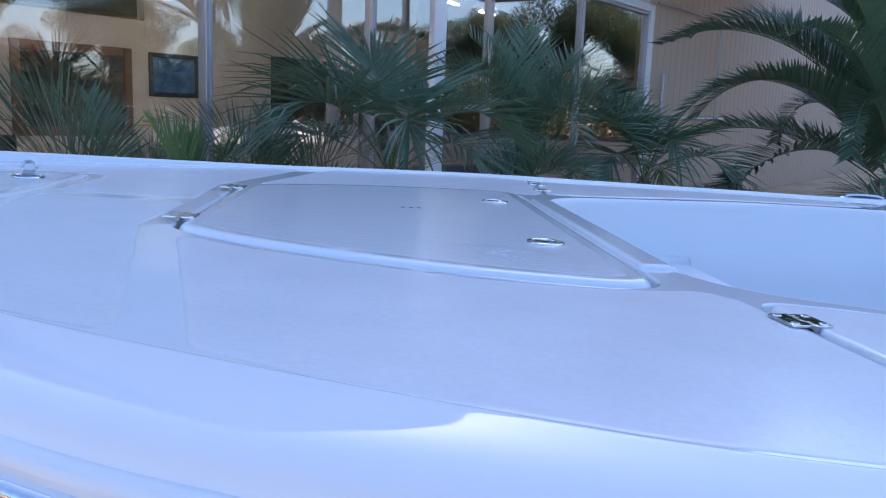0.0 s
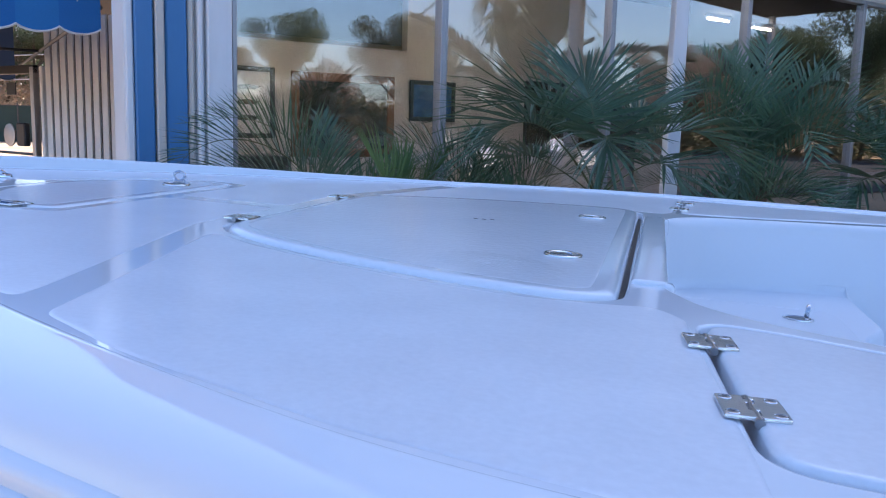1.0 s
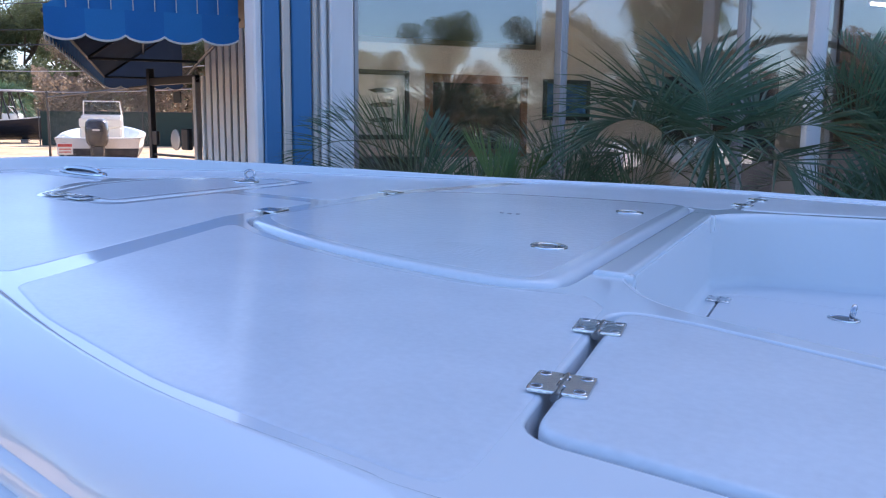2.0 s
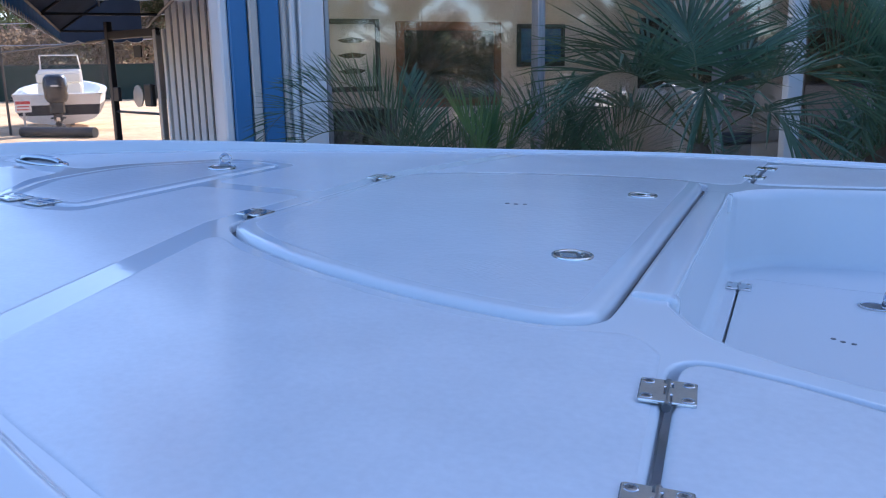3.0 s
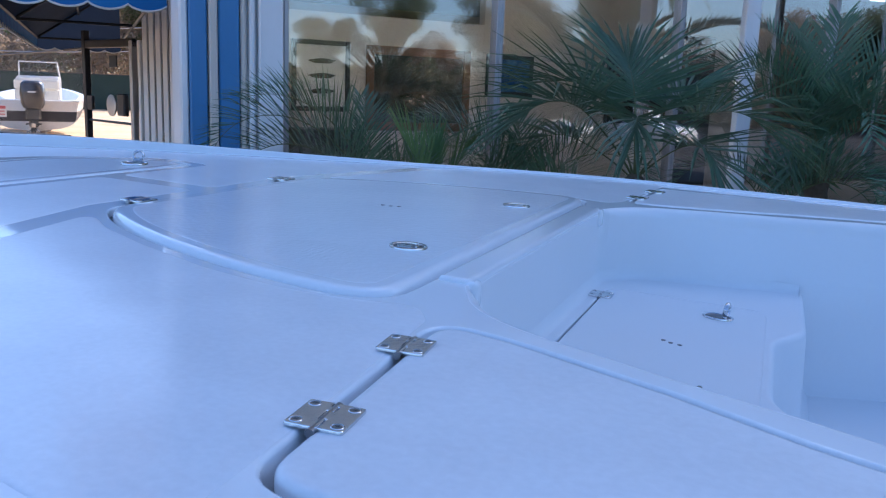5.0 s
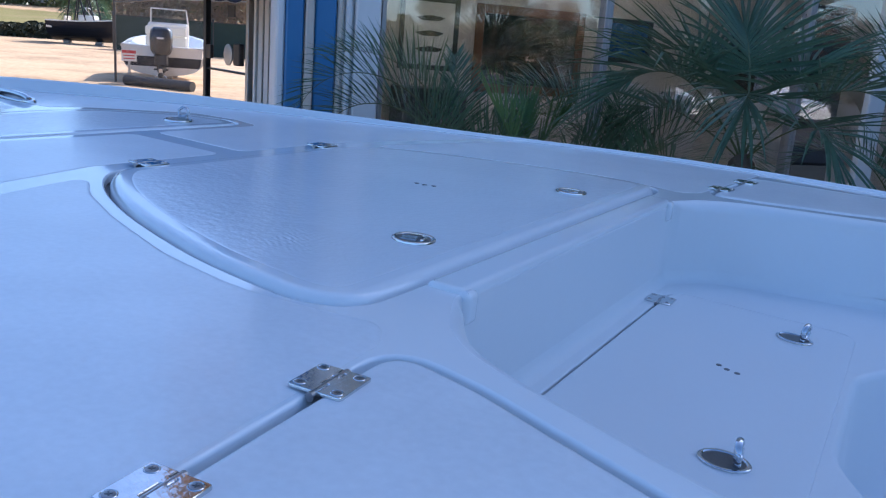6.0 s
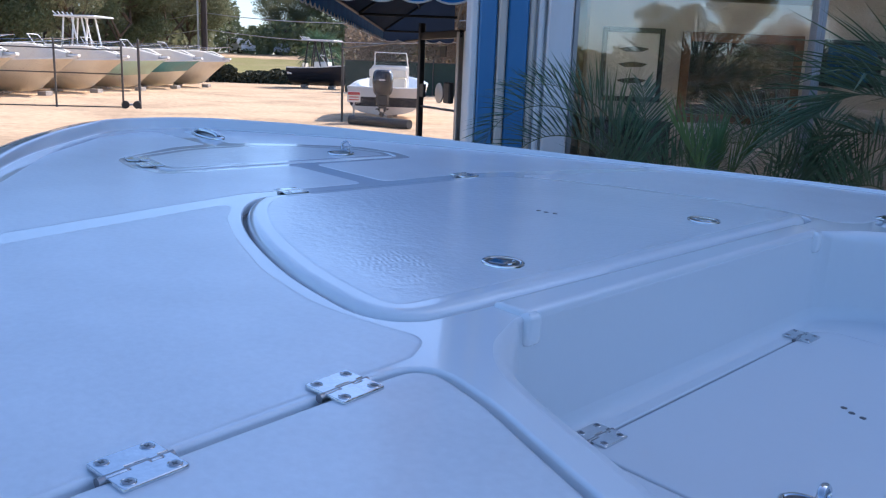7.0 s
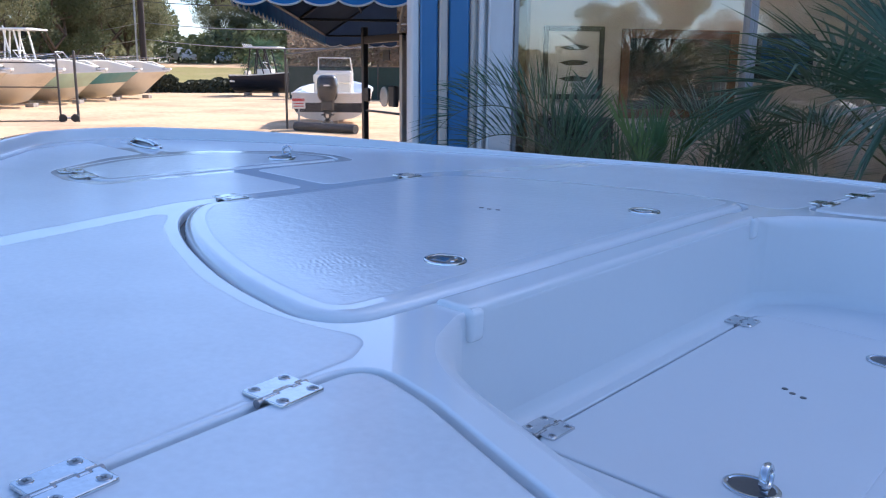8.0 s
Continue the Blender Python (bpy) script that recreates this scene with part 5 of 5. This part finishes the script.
        part("seat", Shape().slab(xc - 1.25, xc - 0.75, -cw, cw, top - 0.5, ct - 0.4, 0.05).slab(xc - 1.3, xc - 1.18, -cw, cw, ct - 0.4, ct - 0.12, 0.04), CUSHION, b, smooth=0)
    if ttop:
        zt = top + top_at
        hard = part("hard_top", Shape().slab(xc - 1.2, xc + 1.1, -0.85, 0.85, zt, zt + 0.09, 0.03), WHITEHULL, b, smooth=0)
        for y in (-0.6, 0.6):
            for x0, x1 in ((0.7, 0.2), (-0.5, -0.25), (0.2, -0.35), (-1.1, -0.8)):
                part("top_leg", Shape().tube([(xc + x0, y, top - 0.4), (xc + x1, y * 0.95, zt)], 0.045, 6), legs or WHITEHULL, b)
        for k2 in range(5):
            part("rod_holder", Shape().tube([(xc - 1.1, -0.7 + 0.35 * k2, zt + 0.06), (xc - 1.3, -0.72 + 0.36 * k2, zt + 0.26)], 0.03, 6), WHITEHULL, hard)
    if bolster:
        for sg in (1, -1):
            bo = Shape()
            lp = []
            for i in range(2, 22):
                x, y, z = loops[i][0]
                hgt = bolster * min(1.0, 0.3 + (i - 2) / 1.5, 0.35 + (21 - i) / 5.0) + 0.02
                lp.append([(x, sg * max(0.02, y - 0.02), z), (x, sg * max(0.02, y - 0.05), z + hgt - 0.05), (x, sg * max(0.01, y - 0.14), z + hgt), (x, sg * max(0.0, y - 0.24), z + hgt - 0.03), (x, sg * max(0.0, y - 0.26), z)])
            bo.add([p for r in lp for p in r], [(i * 5 + j, i * 5 + j + 1, i * 5 + j + 6, i * 5 + j + 5) for i in range(len(lp) - 1) for j in range(4)])
            part("coaming", bo, CUSHION, b, smooth=50)
            for x in (0.34, 0.46, 0.58):
                part("grab_rail", Shape().tube([(length * x, sg * beam * 0.475, top + 0.16), (length * x + 0.05, sg * beam * 0.5, top + 0.3), (length * x + 0.5, sg * beam * 0.5, top + 0.3), (length * x + 0.55, sg * beam * 0.475, top + 0.16)], 0.03, 6), DARKMETAL, b)
    if rail_on:
        r = Shape()
        pts = [(x, y - 0.10, z + 0.26 + 0.8 * bolster) for x, y, z in out[10:]]
        for sg in (1, -1):
            r.tube([(x, sg * max(y, 0.0), z) for x, y, z in pts], 0.014, 5)
            for x, y, z in pts[::3]:
                r.tube([(x, sg * max(y, 0.0), z), (x, sg * max(y, 0.0), z - 0.28)], 0.014, 5)
        part("bow_rail", r, STEEL, b)
        a = Shape().slab(length - 0.55, length + 0.1, -0.12, 0.12, top + sheer + 0.02, top + sheer + 0.14, 0.03)
        part("pulpit", a, WHITEHULL, b, smooth=0)
        part("bow_cushion", Shape().slab(length * 0.66, length * 0.8, -0.5, 0.5, top - 0.3, top + 0.2, 0.06).slab(length * 0.55, length * 0.6, -0.45, 0.45, top - 0.2, top + 0.25, 0.06), CUSHION, b, smooth=0)
    if motor:
        mo = Shape()
        rings = []
        for z, wx, wy in ((top - 0.20, 0.19, 0.24), (top - 0.08, 0.22, 0.31), (top + 0.25, 0.25, 0.33), (top + 0.48, 0.23, 0.30), (top + 0.57, 0.15, 0.21)):
            rings.append([(-0.38 + wx * 1.35 * math.copysign(abs(math.cos(a)) ** 0.6, math.cos(a)), wy * math.copysign(abs(math.sin(a)) ** 0.6, math.sin(a)), z) for a in (2 * math.pi * k3 / 20 for k3 in range(20))])
        mo.add([p for r2 in rings for p in r2], [(i * 20 + k3, i * 20 + (k3 + 1) % 20, (i + 1) * 20 + (k3 + 1) % 20, (i + 1) * 20 + k3) for i in range(4) for k3 in range(20)] + [tuple(range(80, 100)), tuple(range(20))[::-1]])
        mot = part("outboard_motor", mo, COWL, b, "dark grey outboard motor", smooth=50)
        part("leg", Shape().slab(-0.56, -0.2, -0.2, 0.2, top - 0.55, top - 0.18, 0.05).slab(-0.52, -0.24, -0.12, 0.12, 0.34, top - 0.5, 0.04).slab(-0.66, -0.2, -0.2, 0.2, 0.42, 0.46, 0.01).tube([(-0.70, 0, 0.28), (-0.15, 0, 0.28)], 0.08, 10), COWL, mot, smooth=0)
        pr2 = Shape()
        for k3 in range(3):
            pr2.slab(-0.68, -0.66, -0.05, 0.05, 0.03, 0.19, 0.004, 0, pose(0, 0, 0.28) @ Matrix.Rotation(2.094 * k3, 4, "X"))
        part("propeller", pr2, STEEL, mot, smooth=0)
        part("logo_bar", Shape().slab(-0.722, -0.712, -0.1, 0.1, top + 0.24, top + 0.28, 0.002), PAPER, mot, smooth=0)
    blk = Shape()
    for x in (0.9, length * 0.55, length * 0.80):
        rk = bottom + (0.0 if x < length * 0.7 else 0.06)
        for z in range(max(1, int(rk / 0.2))):
            hh = rk / max(1, int(rk / 0.2))
            part("support_block", Shape().slab(x - 0.2, x + 0.2, -0.22 + 0.02 * (z % 2), 0.22, z * hh, (z + 1) * hh, 0.012), BLOCK, b, smooth=0)
    return b


rowm = []
hulls = [([TANHULL, TANHULL], 0.42), ([TANHULL, TANHULL], 0.62), ([GREENHULL, TANHULL], 0.55), ([TEALHULL, TANHULL], 0.35), ([TANHULL, TANHULL], 0.6)]
names = ["white centre-console boat with a cream bottom on blocks", "cream centre-console boat with a white stripe on blocks", "pale green boat with a white hard top on blocks",
         "teal and cream boat stored on blocks", "cream boat stored on blocks at the end of the row"]
for i in range(-2, 5):
    mats, split = hulls[i % 5]
    nm = names[i] if i >= 0 else "white and cream centre-console boat on blocks"
    bx, by = -26.6 - 0.95 * i, 26.2 + 3.78 * i
    a = 11 + (i % 2) * 3
    L = 8.0 - 0.12 * i
    yard_boat(pose(bx - L * math.cos(radians(a)), by - L * math.sin(radians(a)), ground_z(bx, by), 0, 0, a), L, 2.8, 1.34, 0.14, 0.28, mats, split, nm, True, i == 2, tall=0.80, bolster=0.62)
yard_boat(pose(-11.35, 23.9, 0, 0, 0, 112), 6.4, 2.6, 1.08, 0.20, 0.4, [WHITEHULL, NAVYHULL], 0.3, "white bay boat with a navy band and a grey outboard motor", True, False, True, False, "parked boats", 0.66, 6.0, 0.72, cw=0.62)
yard_boat(pose(-30.6, 48.4, ground_z(-31, 48), 0, 0, 10), 5.2, 2.3, 1.32, 0.2, 0.4, [NAVYHULL, NAVYHULL], 0.6, "black-hulled boat with a thin white hard top", True, True, False, False, "parked boats", top_at=1.75, legs=DARKMETAL)
solid("pipe", Shape().tube([(-11.6, 22.2, 0.14), (-9.4, 21.7, 0.14)], 0.14, 16), RUBBER, "black plastic pipe lying on the sand", "pipe")
SIGNRED = material("red_sign", (0.5, 0.05, 0.05), 0.5, vary=0.05)
ws = thing("warning_sign", pose(-11.55, 22.3, 0, 0, 0, 25), "small red and white warning sign on a post", "sign")
part("post", Shape().slab(-0.03, 0.03, -0.03, 0.03, 0, 1.0, 0.005), GALV, ws, smooth=0)
brd = part("board", Shape().slab(-0.2, 0.2, -0.05, -0.035, 0.66, 0.98, 0.004), PAPER, ws, smooth=0)
part("red_bar", Shape().slab(-0.18, 0.18, -0.055, -0.051, 0.88, 0.96, 0.001).slab(-0.15, 0.15, -0.055, -0.051, 0.80, 0.83, 0.001).slab(-0.15, 0.15, -0.055, -0.051, 0.72, 0.75, 0.001), SIGNRED, brd, smooth=0)

# ---- trees ----
BARK = material("bark", (0.10, 0.075, 0.055), 0.95, vary=0.3, vary_scale=3, grain=0.3, grain_scale=20, bump=0.6, bump_scale=15)
LEAVES = [material(nm, c, 0.6, spec=0.25, vary=0.35, vary_scale=0.5, grain=0.3, grain_scale=4, per_object=0.2, translucent=0.4) for nm, c in
          (("oak_leaf", (0.13, 0.155, 0.08)), ("olive_leaf", (0.19, 0.195, 0.11)), ("dry_leaf", (0.28, 0.21, 0.15)))]


HEDGE = material("hedge_leaf", (0.05, 0.058, 0.038), 0.7, spec=0.2, vary=0.35, vary_scale=0.8, grain=0.3, grain_scale=5)


def tree_meshes(seed, h, spread, leaf_size, count, trunk_share=0.3, pine=False):
    rng = random.Random(seed)
    tr, ends = Shape(), []
    trunk = [(rng.uniform(-0.15, 0.15) * k, rng.uniform(-0.15, 0.15) * k, h * (0.75 if pine else 0.5) * k / 5) for k in range(6)]
    tr.tube(trunk, 0.019 * h * (0.7 if pine else 1), 8, 0, True, 0.008 * h)
    for k in range(16 if pine else 13):
        i = rng.choice((2, 3, 4, 5)) if not pine else rng.choice((3, 4, 5))
        p = Vector(trunk[i])
        a = rng.uniform(0, 2 * math.pi)
        rise = rng.uniform(0.1, 0.48) * h if not pine else rng.uniform(0.02, 0.25) * h
        q = p + Vector((math.cos(a) * spread * rng.uniform(0.4, 1), math.sin(a) * spread * rng.uniform(0.4, 1), rise))
        mid = p.lerp(q, 0.5) + Vector((0, 0, -0.03 * h))
        tr.tube([p, mid, q], 0.011 * h, 5, 0, True, 0.003 * h)
        ends += [q, p.lerp(q, 0.65)]
    ends.append(Vector((trunk[-1][0], trunk[-1][1], h * 0.92)))
    lf = Shape()
    vs, fs = [], []
    for k in range(count):
        c = rng.choice(ends)
        r = spread * 0.36 * rng.random() ** 0.45
        th, ph = rng.uniform(0, 2 * math.pi), math.acos(rng.uniform(-1, 1))
        p = c + Vector((r * math.sin(ph) * math.cos(th), r * math.sin(ph) * math.sin(th), 0.7 * r * math.cos(ph)))
        n1 = Vector((rng.uniform(-1, 1), rng.uniform(-1, 1), rng.uniform(-0.2, 1))).normalized()
        u = n1.orthogonal().normalized()
        w = n1.cross(u)
        sz = leaf_size * rng.uniform(0.6, 1.3)
        i0 = len(vs)
        vs += [tuple(p - u * sz), tuple(p + w * sz * 0.45), tuple(p + u * sz), tuple(p - w * sz * 0.45 + n1 * sz * 0.2)]
        fs.append((i0, i0 + 1, i0 + 2, i0 + 3))
    lf.add(vs, fs)
    return tr, lf


TREES = []
for i, (sd, h, spread, ls, cnt, pine, lm) in enumerate(((1, 12, 4.6, 0.105, 30000, False, 0), (2, 10, 4.0, 0.095, 28000, False, 1), (3, 14, 4.4, 0.10, 26000, True, 0), (4, 8, 3.6, 0.085, 20000, False, 2), (5, 16, 3.2, 0.10, 21000, True, 1), (6, 4.5, 2.4, 0.11, 9000, False, 0))):
    tr, lf = tree_meshes(sd, h, spread, ls, cnt, 0.3, pine)
    TREES.append((tr.mesh("trunk", BARK, 40), lf.mesh("crown", LEAVES[lm], 0)))
tree_rng = random.Random(77)
TREE_LABELS = ["broad dark green oak with a ragged crown", "olive green broad tree at the yard's edge", "tall pine with a thin ragged crown", "bare brownish tree with dry leaves", "slender tall pine with sparse olive needles", "low dense green shrub"]


def tree(kind, x, y, size=1.0):
    t = thing("tree" if kind != 5 else "shrub", pose(x, y, ground_z(x, y), 0, 0, tree_rng.uniform(0, 360)) @ Matrix.Diagonal((size, size, size * tree_rng.uniform(0.92, 1.1), 1)), TREE_LABELS[kind], "tree" if kind != 5 else "shrub", "yard trees")
    part("trunk", TREES[kind][0], None, t)
    part("crown", TREES[kind][1], None, t)


# behind the stored boats, from the left of the yard to behind the canopy: angle left of straight ahead, distance
for ang, dist, kind, sz in ((64, 60, 0, 1.1), (59, 62, 0, 1.0), (55, 58, 1, 1.0), (53, 66, 0, 1.2), (50, 60, 0, 1.0), (47.5, 70, 2, 1.1), (46, 60, 1, 0.8), (44, 72, 4, 1.1), (43, 64, 0, 0.75), (41.5, 80, 2, 1.2), (40.5, 68, 1, 0.9),
                             (39, 74, 1, 1.05), (39.2, 92, 0, 1.0), (40.2, 80, 1, 1.0), (33.6, 122, 4, 1.0), (31, 120, 0, 1.0), (29, 112, 0, 1.05), (27.5, 125, 0, 1.1), (26, 104, 3, 1.2), (24.5, 98, 3, 1.2), (23, 92, 3, 1.1), (21.5, 96, 1, 0.9), (20, 90, 3, 1.2), (18, 88, 0, 0.9), (15, 86, 1, 0.9),
                             (68, 70, 0, 1.2), (73, 66, 2, 1.2), (78, 72, 0, 1.2), (56, 84, 2, 1.2), (49, 92, 0, 1.4), (45, 98, 2, 1.4), (33, 140, 0, 1.3), (38.5, 104, 0, 1.3), (42, 108, 0, 1.4), (36.6, 108, 2, 1.0), (33.0, 110, 1, 0.8)):
    tree(kind, -dist * math.sin(radians(ang)), dist * math.cos(radians(ang)), sz)
# trees across the yard, behind the camera, that the windows mirror
for i in range(26):
    ang = 95 + 5.4 * i + tree_rng.uniform(-2, 2)
    dist = tree_rng.uniform(58, 80)
    tree(tree_rng.choice((0, 1, 0, 3)), dist * math.sin(radians(ang)), dist * math.cos(radians(ang)), tree_rng.uniform(0.72, 1.05))

for i in range(15):
    ang, dist = 56 + 2.8 * i + tree_rng.uniform(-1, 1), tree_rng.uniform(58, 80)
    tree(tree_rng.choice((0, 1, 3, 0)), dist * math.sin(radians(ang)), dist * math.cos(radians(ang)), tree_rng.uniform(0.75, 1.05))

# woods that close the yard: many leaf clumps in two masses
def woods(seed, count, near, far, height, mat, label, a0=8, a1=100, size=0.6):
    wr = random.Random(seed)
    vs, fs = [], []
    for k in range(count):
        ang, dist = wr.uniform(a0, a1), wr.uniform(near, far)
        crest = height * (1 + 0.45 * noise.noise((ang * 0.35, seed + 1.7, 0)) + 0.3 * noise.noise((ang * 1.3, seed + 4.1, 0)))
        if 29 < ang < 36:
            crest *= 0.7
        x, yy = -dist * math.sin(radians(ang)), dist * math.cos(radians(ang))
        p = Vector((x, yy, ground_z(x, yy) + crest * wr.random() ** 0.8))
        n1 = Vector((wr.uniform(-0.2, 1), wr.uniform(-1, 0.6), wr.uniform(-0.3, 1))).normalized()
        u = n1.orthogonal().normalized() * wr.uniform(0.5, 1.2) * size
        w = n1.cross(u) * 0.6
        i0 = len(vs)
        vs += [tuple(p - u), tuple(p + w), tuple(p + u), tuple(p - w + n1 * 0.1)]
        fs.append((i0, i0 + 1, i0 + 2, i0 + 3))
    solid("woods", Shape().add(vs, fs), mat, label, "woods", kind="stuff", smooth=0)


woods(5, 80000, 100, 132, 6.0, LEAVES[0], "dense dark green woods beyond the boat yard", size=0.30)
woods(6, 30000, 66, 88, 3.6, LEAVES[1], "olive green undergrowth at the edge of the yard", 37.5, 100, 0.24)
woods(8, 9000, 62, 66, 1.3, HEDGE, "low dark clipped hedge along the edge of the yard", 25.5, 38, 0.16)
woods(7, 24000, 84, 100, 4.2, LEAVES[2], "brownish dry brush behind the canopy", 8, 29, 0.17)

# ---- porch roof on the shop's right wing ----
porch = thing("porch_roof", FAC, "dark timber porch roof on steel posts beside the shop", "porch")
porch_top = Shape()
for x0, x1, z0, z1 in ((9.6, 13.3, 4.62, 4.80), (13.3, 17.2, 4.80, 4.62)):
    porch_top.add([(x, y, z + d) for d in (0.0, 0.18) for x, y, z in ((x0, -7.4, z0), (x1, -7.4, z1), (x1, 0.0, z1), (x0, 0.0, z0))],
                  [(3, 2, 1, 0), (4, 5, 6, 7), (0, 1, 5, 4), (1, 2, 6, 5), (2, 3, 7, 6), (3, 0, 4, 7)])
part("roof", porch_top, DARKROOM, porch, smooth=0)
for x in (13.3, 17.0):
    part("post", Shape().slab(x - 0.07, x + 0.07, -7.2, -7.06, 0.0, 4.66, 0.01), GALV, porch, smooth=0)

woods(9, 60000, 60, 76, 3.9, LEAVES[1], "dense green trees along the far side of the lot", -205, -58, 0.28)

# ---- utility pole and wires ----
DARKWOOD = material("tarred_wood", (0.035, 0.028, 0.024), 0.85, vary=0.2, vary_scale=3, grain=0.2, grain_scale=25)
pole = thing("utility_pole", pose(-37.8, 48.4, 0), "tall dark wooden utility pole with wires", "pole")
part("mast", Shape().tube([(0, 0, 0), (0, 0, 13)], 0.24, 12, 0, True, 0.17), DARKWOOD, pole)
part("guy_pipe", Shape().tube([(-0.45, -0.1, 0), (-0.45, -0.1, 11)], 0.07, 8), GALV, pole)
for z, dx in ((5.0, 0), (6.4, 0), (7.2, 0), (8.6, 0), (3.9, 0)):
    for sg in (-1, 1):
        path = [(sg * 38 * k / 12, sg * -12 * k / 12 + 0.1, z - 1.1 * (1 - (2 * k / 12 - 1) ** 2) + (0.6 * k / 12)) for k in range(13)]
        part("wire", Shape().tube(path, 0.025, 4), DARKMETAL if z > 6 else GALV, pole)

# ---- grass on the bank ----
GRASS = material("dry_grass", (0.27, 0.25, 0.11), 0.95, spec=0.1, vary=0.25, vary_scale=0.3, grain=0.35, grain_scale=6, bump=0.8, bump_scale=12, dirt=(0.33, 0.27, 0.15), dirt_scale=0.4, dirt_amount=0.6)
gr = Shape()
na, rr = 30, [68, 74, 80, 86, 90, 92.5]
gp = []
for r in rr:
    for k in range(na + 1):
        ang = radians(24 + 18 * k / na)
        r2 = r + 1.2 * noise.noise((k * 0.7, r, 3.1))
        gp.append((-r2 * math.sin(ang), r2 * math.cos(ang), ground_z(-r2 * math.sin(ang), r2 * math.cos(ang)) + 0.05))
gr.add(gp, [(i * (na + 1) + k, i * (na + 1) + k + 1, (i + 1) * (na + 1) + k + 1, (i + 1) * (na + 1) + k) for i in range(len(rr) - 1) for k in range(na)])
solid("grass", gr, GRASS, "strip of dry grass on the bank below the parked cars", "grass", kind="stuff")

# ---- cars on the bank ----
CARPAINT = material("white_car_paint", (0.72, 0.72, 0.72), 0.2, vary=0.03, coat=0.6)


def car(m, tall, label):
    c = thing("car", m, label, "car", "parked cars")
    s = Shape()
    prof = [(-2.3, 0.35), (-2.32, 0.9), (-2.2, 1.05 if tall else 0.95), (-1.9, 1.75 if tall else 1.0), (-0.9 if not tall else -1.6, 1.8 if tall else 1.42), (0.5, 1.78 if tall else 1.42), (1.15, 1.08 if tall else 0.95), (2.15, 0.95 if tall else 0.82), (2.3, 0.65), (2.28, 0.35)]
    rows = [(-0.88, 0.92), (-0.92, 1.0), (0.92, 1.0), (0.88, 0.92)]
    k = len(prof)
    s.add([(x, y * (0.82 if z > 1.2 else 1.0), 0.35 + (z - 0.35) * f) for y, f in rows for x, z in prof], [(i * k + j, i * k + (j + 1) % k, (i + 1) * k + (j + 1) % k, (i + 1) * k + j) for i in range(3) for j in range(k)] + [tuple(range(k)), tuple(range(3 * k, 4 * k))[::-1]])
    part("body", s, CARPAINT, c, smooth=30)
    top = 1.68 if tall else 1.36
    x0, x1 = (-1.75, 0.5) if tall else (-1.2, 0.75)
    for y in (-1, 1):
        part("side_window", Shape().slab(x0, x1, y * 0.80 - 0.06, y * 0.80 + 0.06, 1.12 if tall else 1.0, top, 0.03), SHADE, c, smooth=0)
        for x in (-1.4, 1.4):
            part("wheel", Shape().lathe([(0.06, -0.1), (0.3, -0.1), (0.34, -0.06), (0.34, 0.06), (0.3, 0.1), (0.06, 0.1)], 20), RUBBER, c, m=pose(x, y * 0.82, 0.34, 90, 0, 0))
    part("rear_window", Shape().slab(-2.14 if tall else -2.0, -2.0 if tall else -1.3, -0.66, 0.66, 1.12 if tall else 1.0, 1.6 if tall else 1.28, 0.02), SHADE, c, smooth=0)


def polar(ang, dist):
    return -dist * math.sin(radians(ang)), dist * math.cos(radians(ang))


for ang, dist, tall, turn, lb in ((35.9, 104, True, -30, "white sport utility vehicle parked on the bank"), (33.0, 108, False, -70, "white saloon car parked on the bank")):
    x, y = polar(ang, dist)
    car(pose(x, y, ground_z(x, y), 0, 0, turn), tall, lb)

# ---- asphalt lot before the shop, with two parked cars ----
ASPHALT = material("asphalt", (0.05, 0.05, 0.052), 0.9, spec=0.2, vary=0.2, vary_scale=0.6, grain=0.3, grain_scale=30, bump=0.4, bump_scale=40)
solid("pavement", Shape().slab(-1.0, 60.0, -52.0, -6.9, -0.10, 0.055, 0.01), ASPHALT, "grey asphalt parking lot before the shop", "pavement", kind="structure", m=FAC, smooth=0)
for x, y, turn in ((13.0, -16.5, 70), (17.5, -17.0, 78)):
    car(FAC @ pose(x, y, 0.055, 0, 0, turn), False, "white saloon car parked on the asphalt lot")
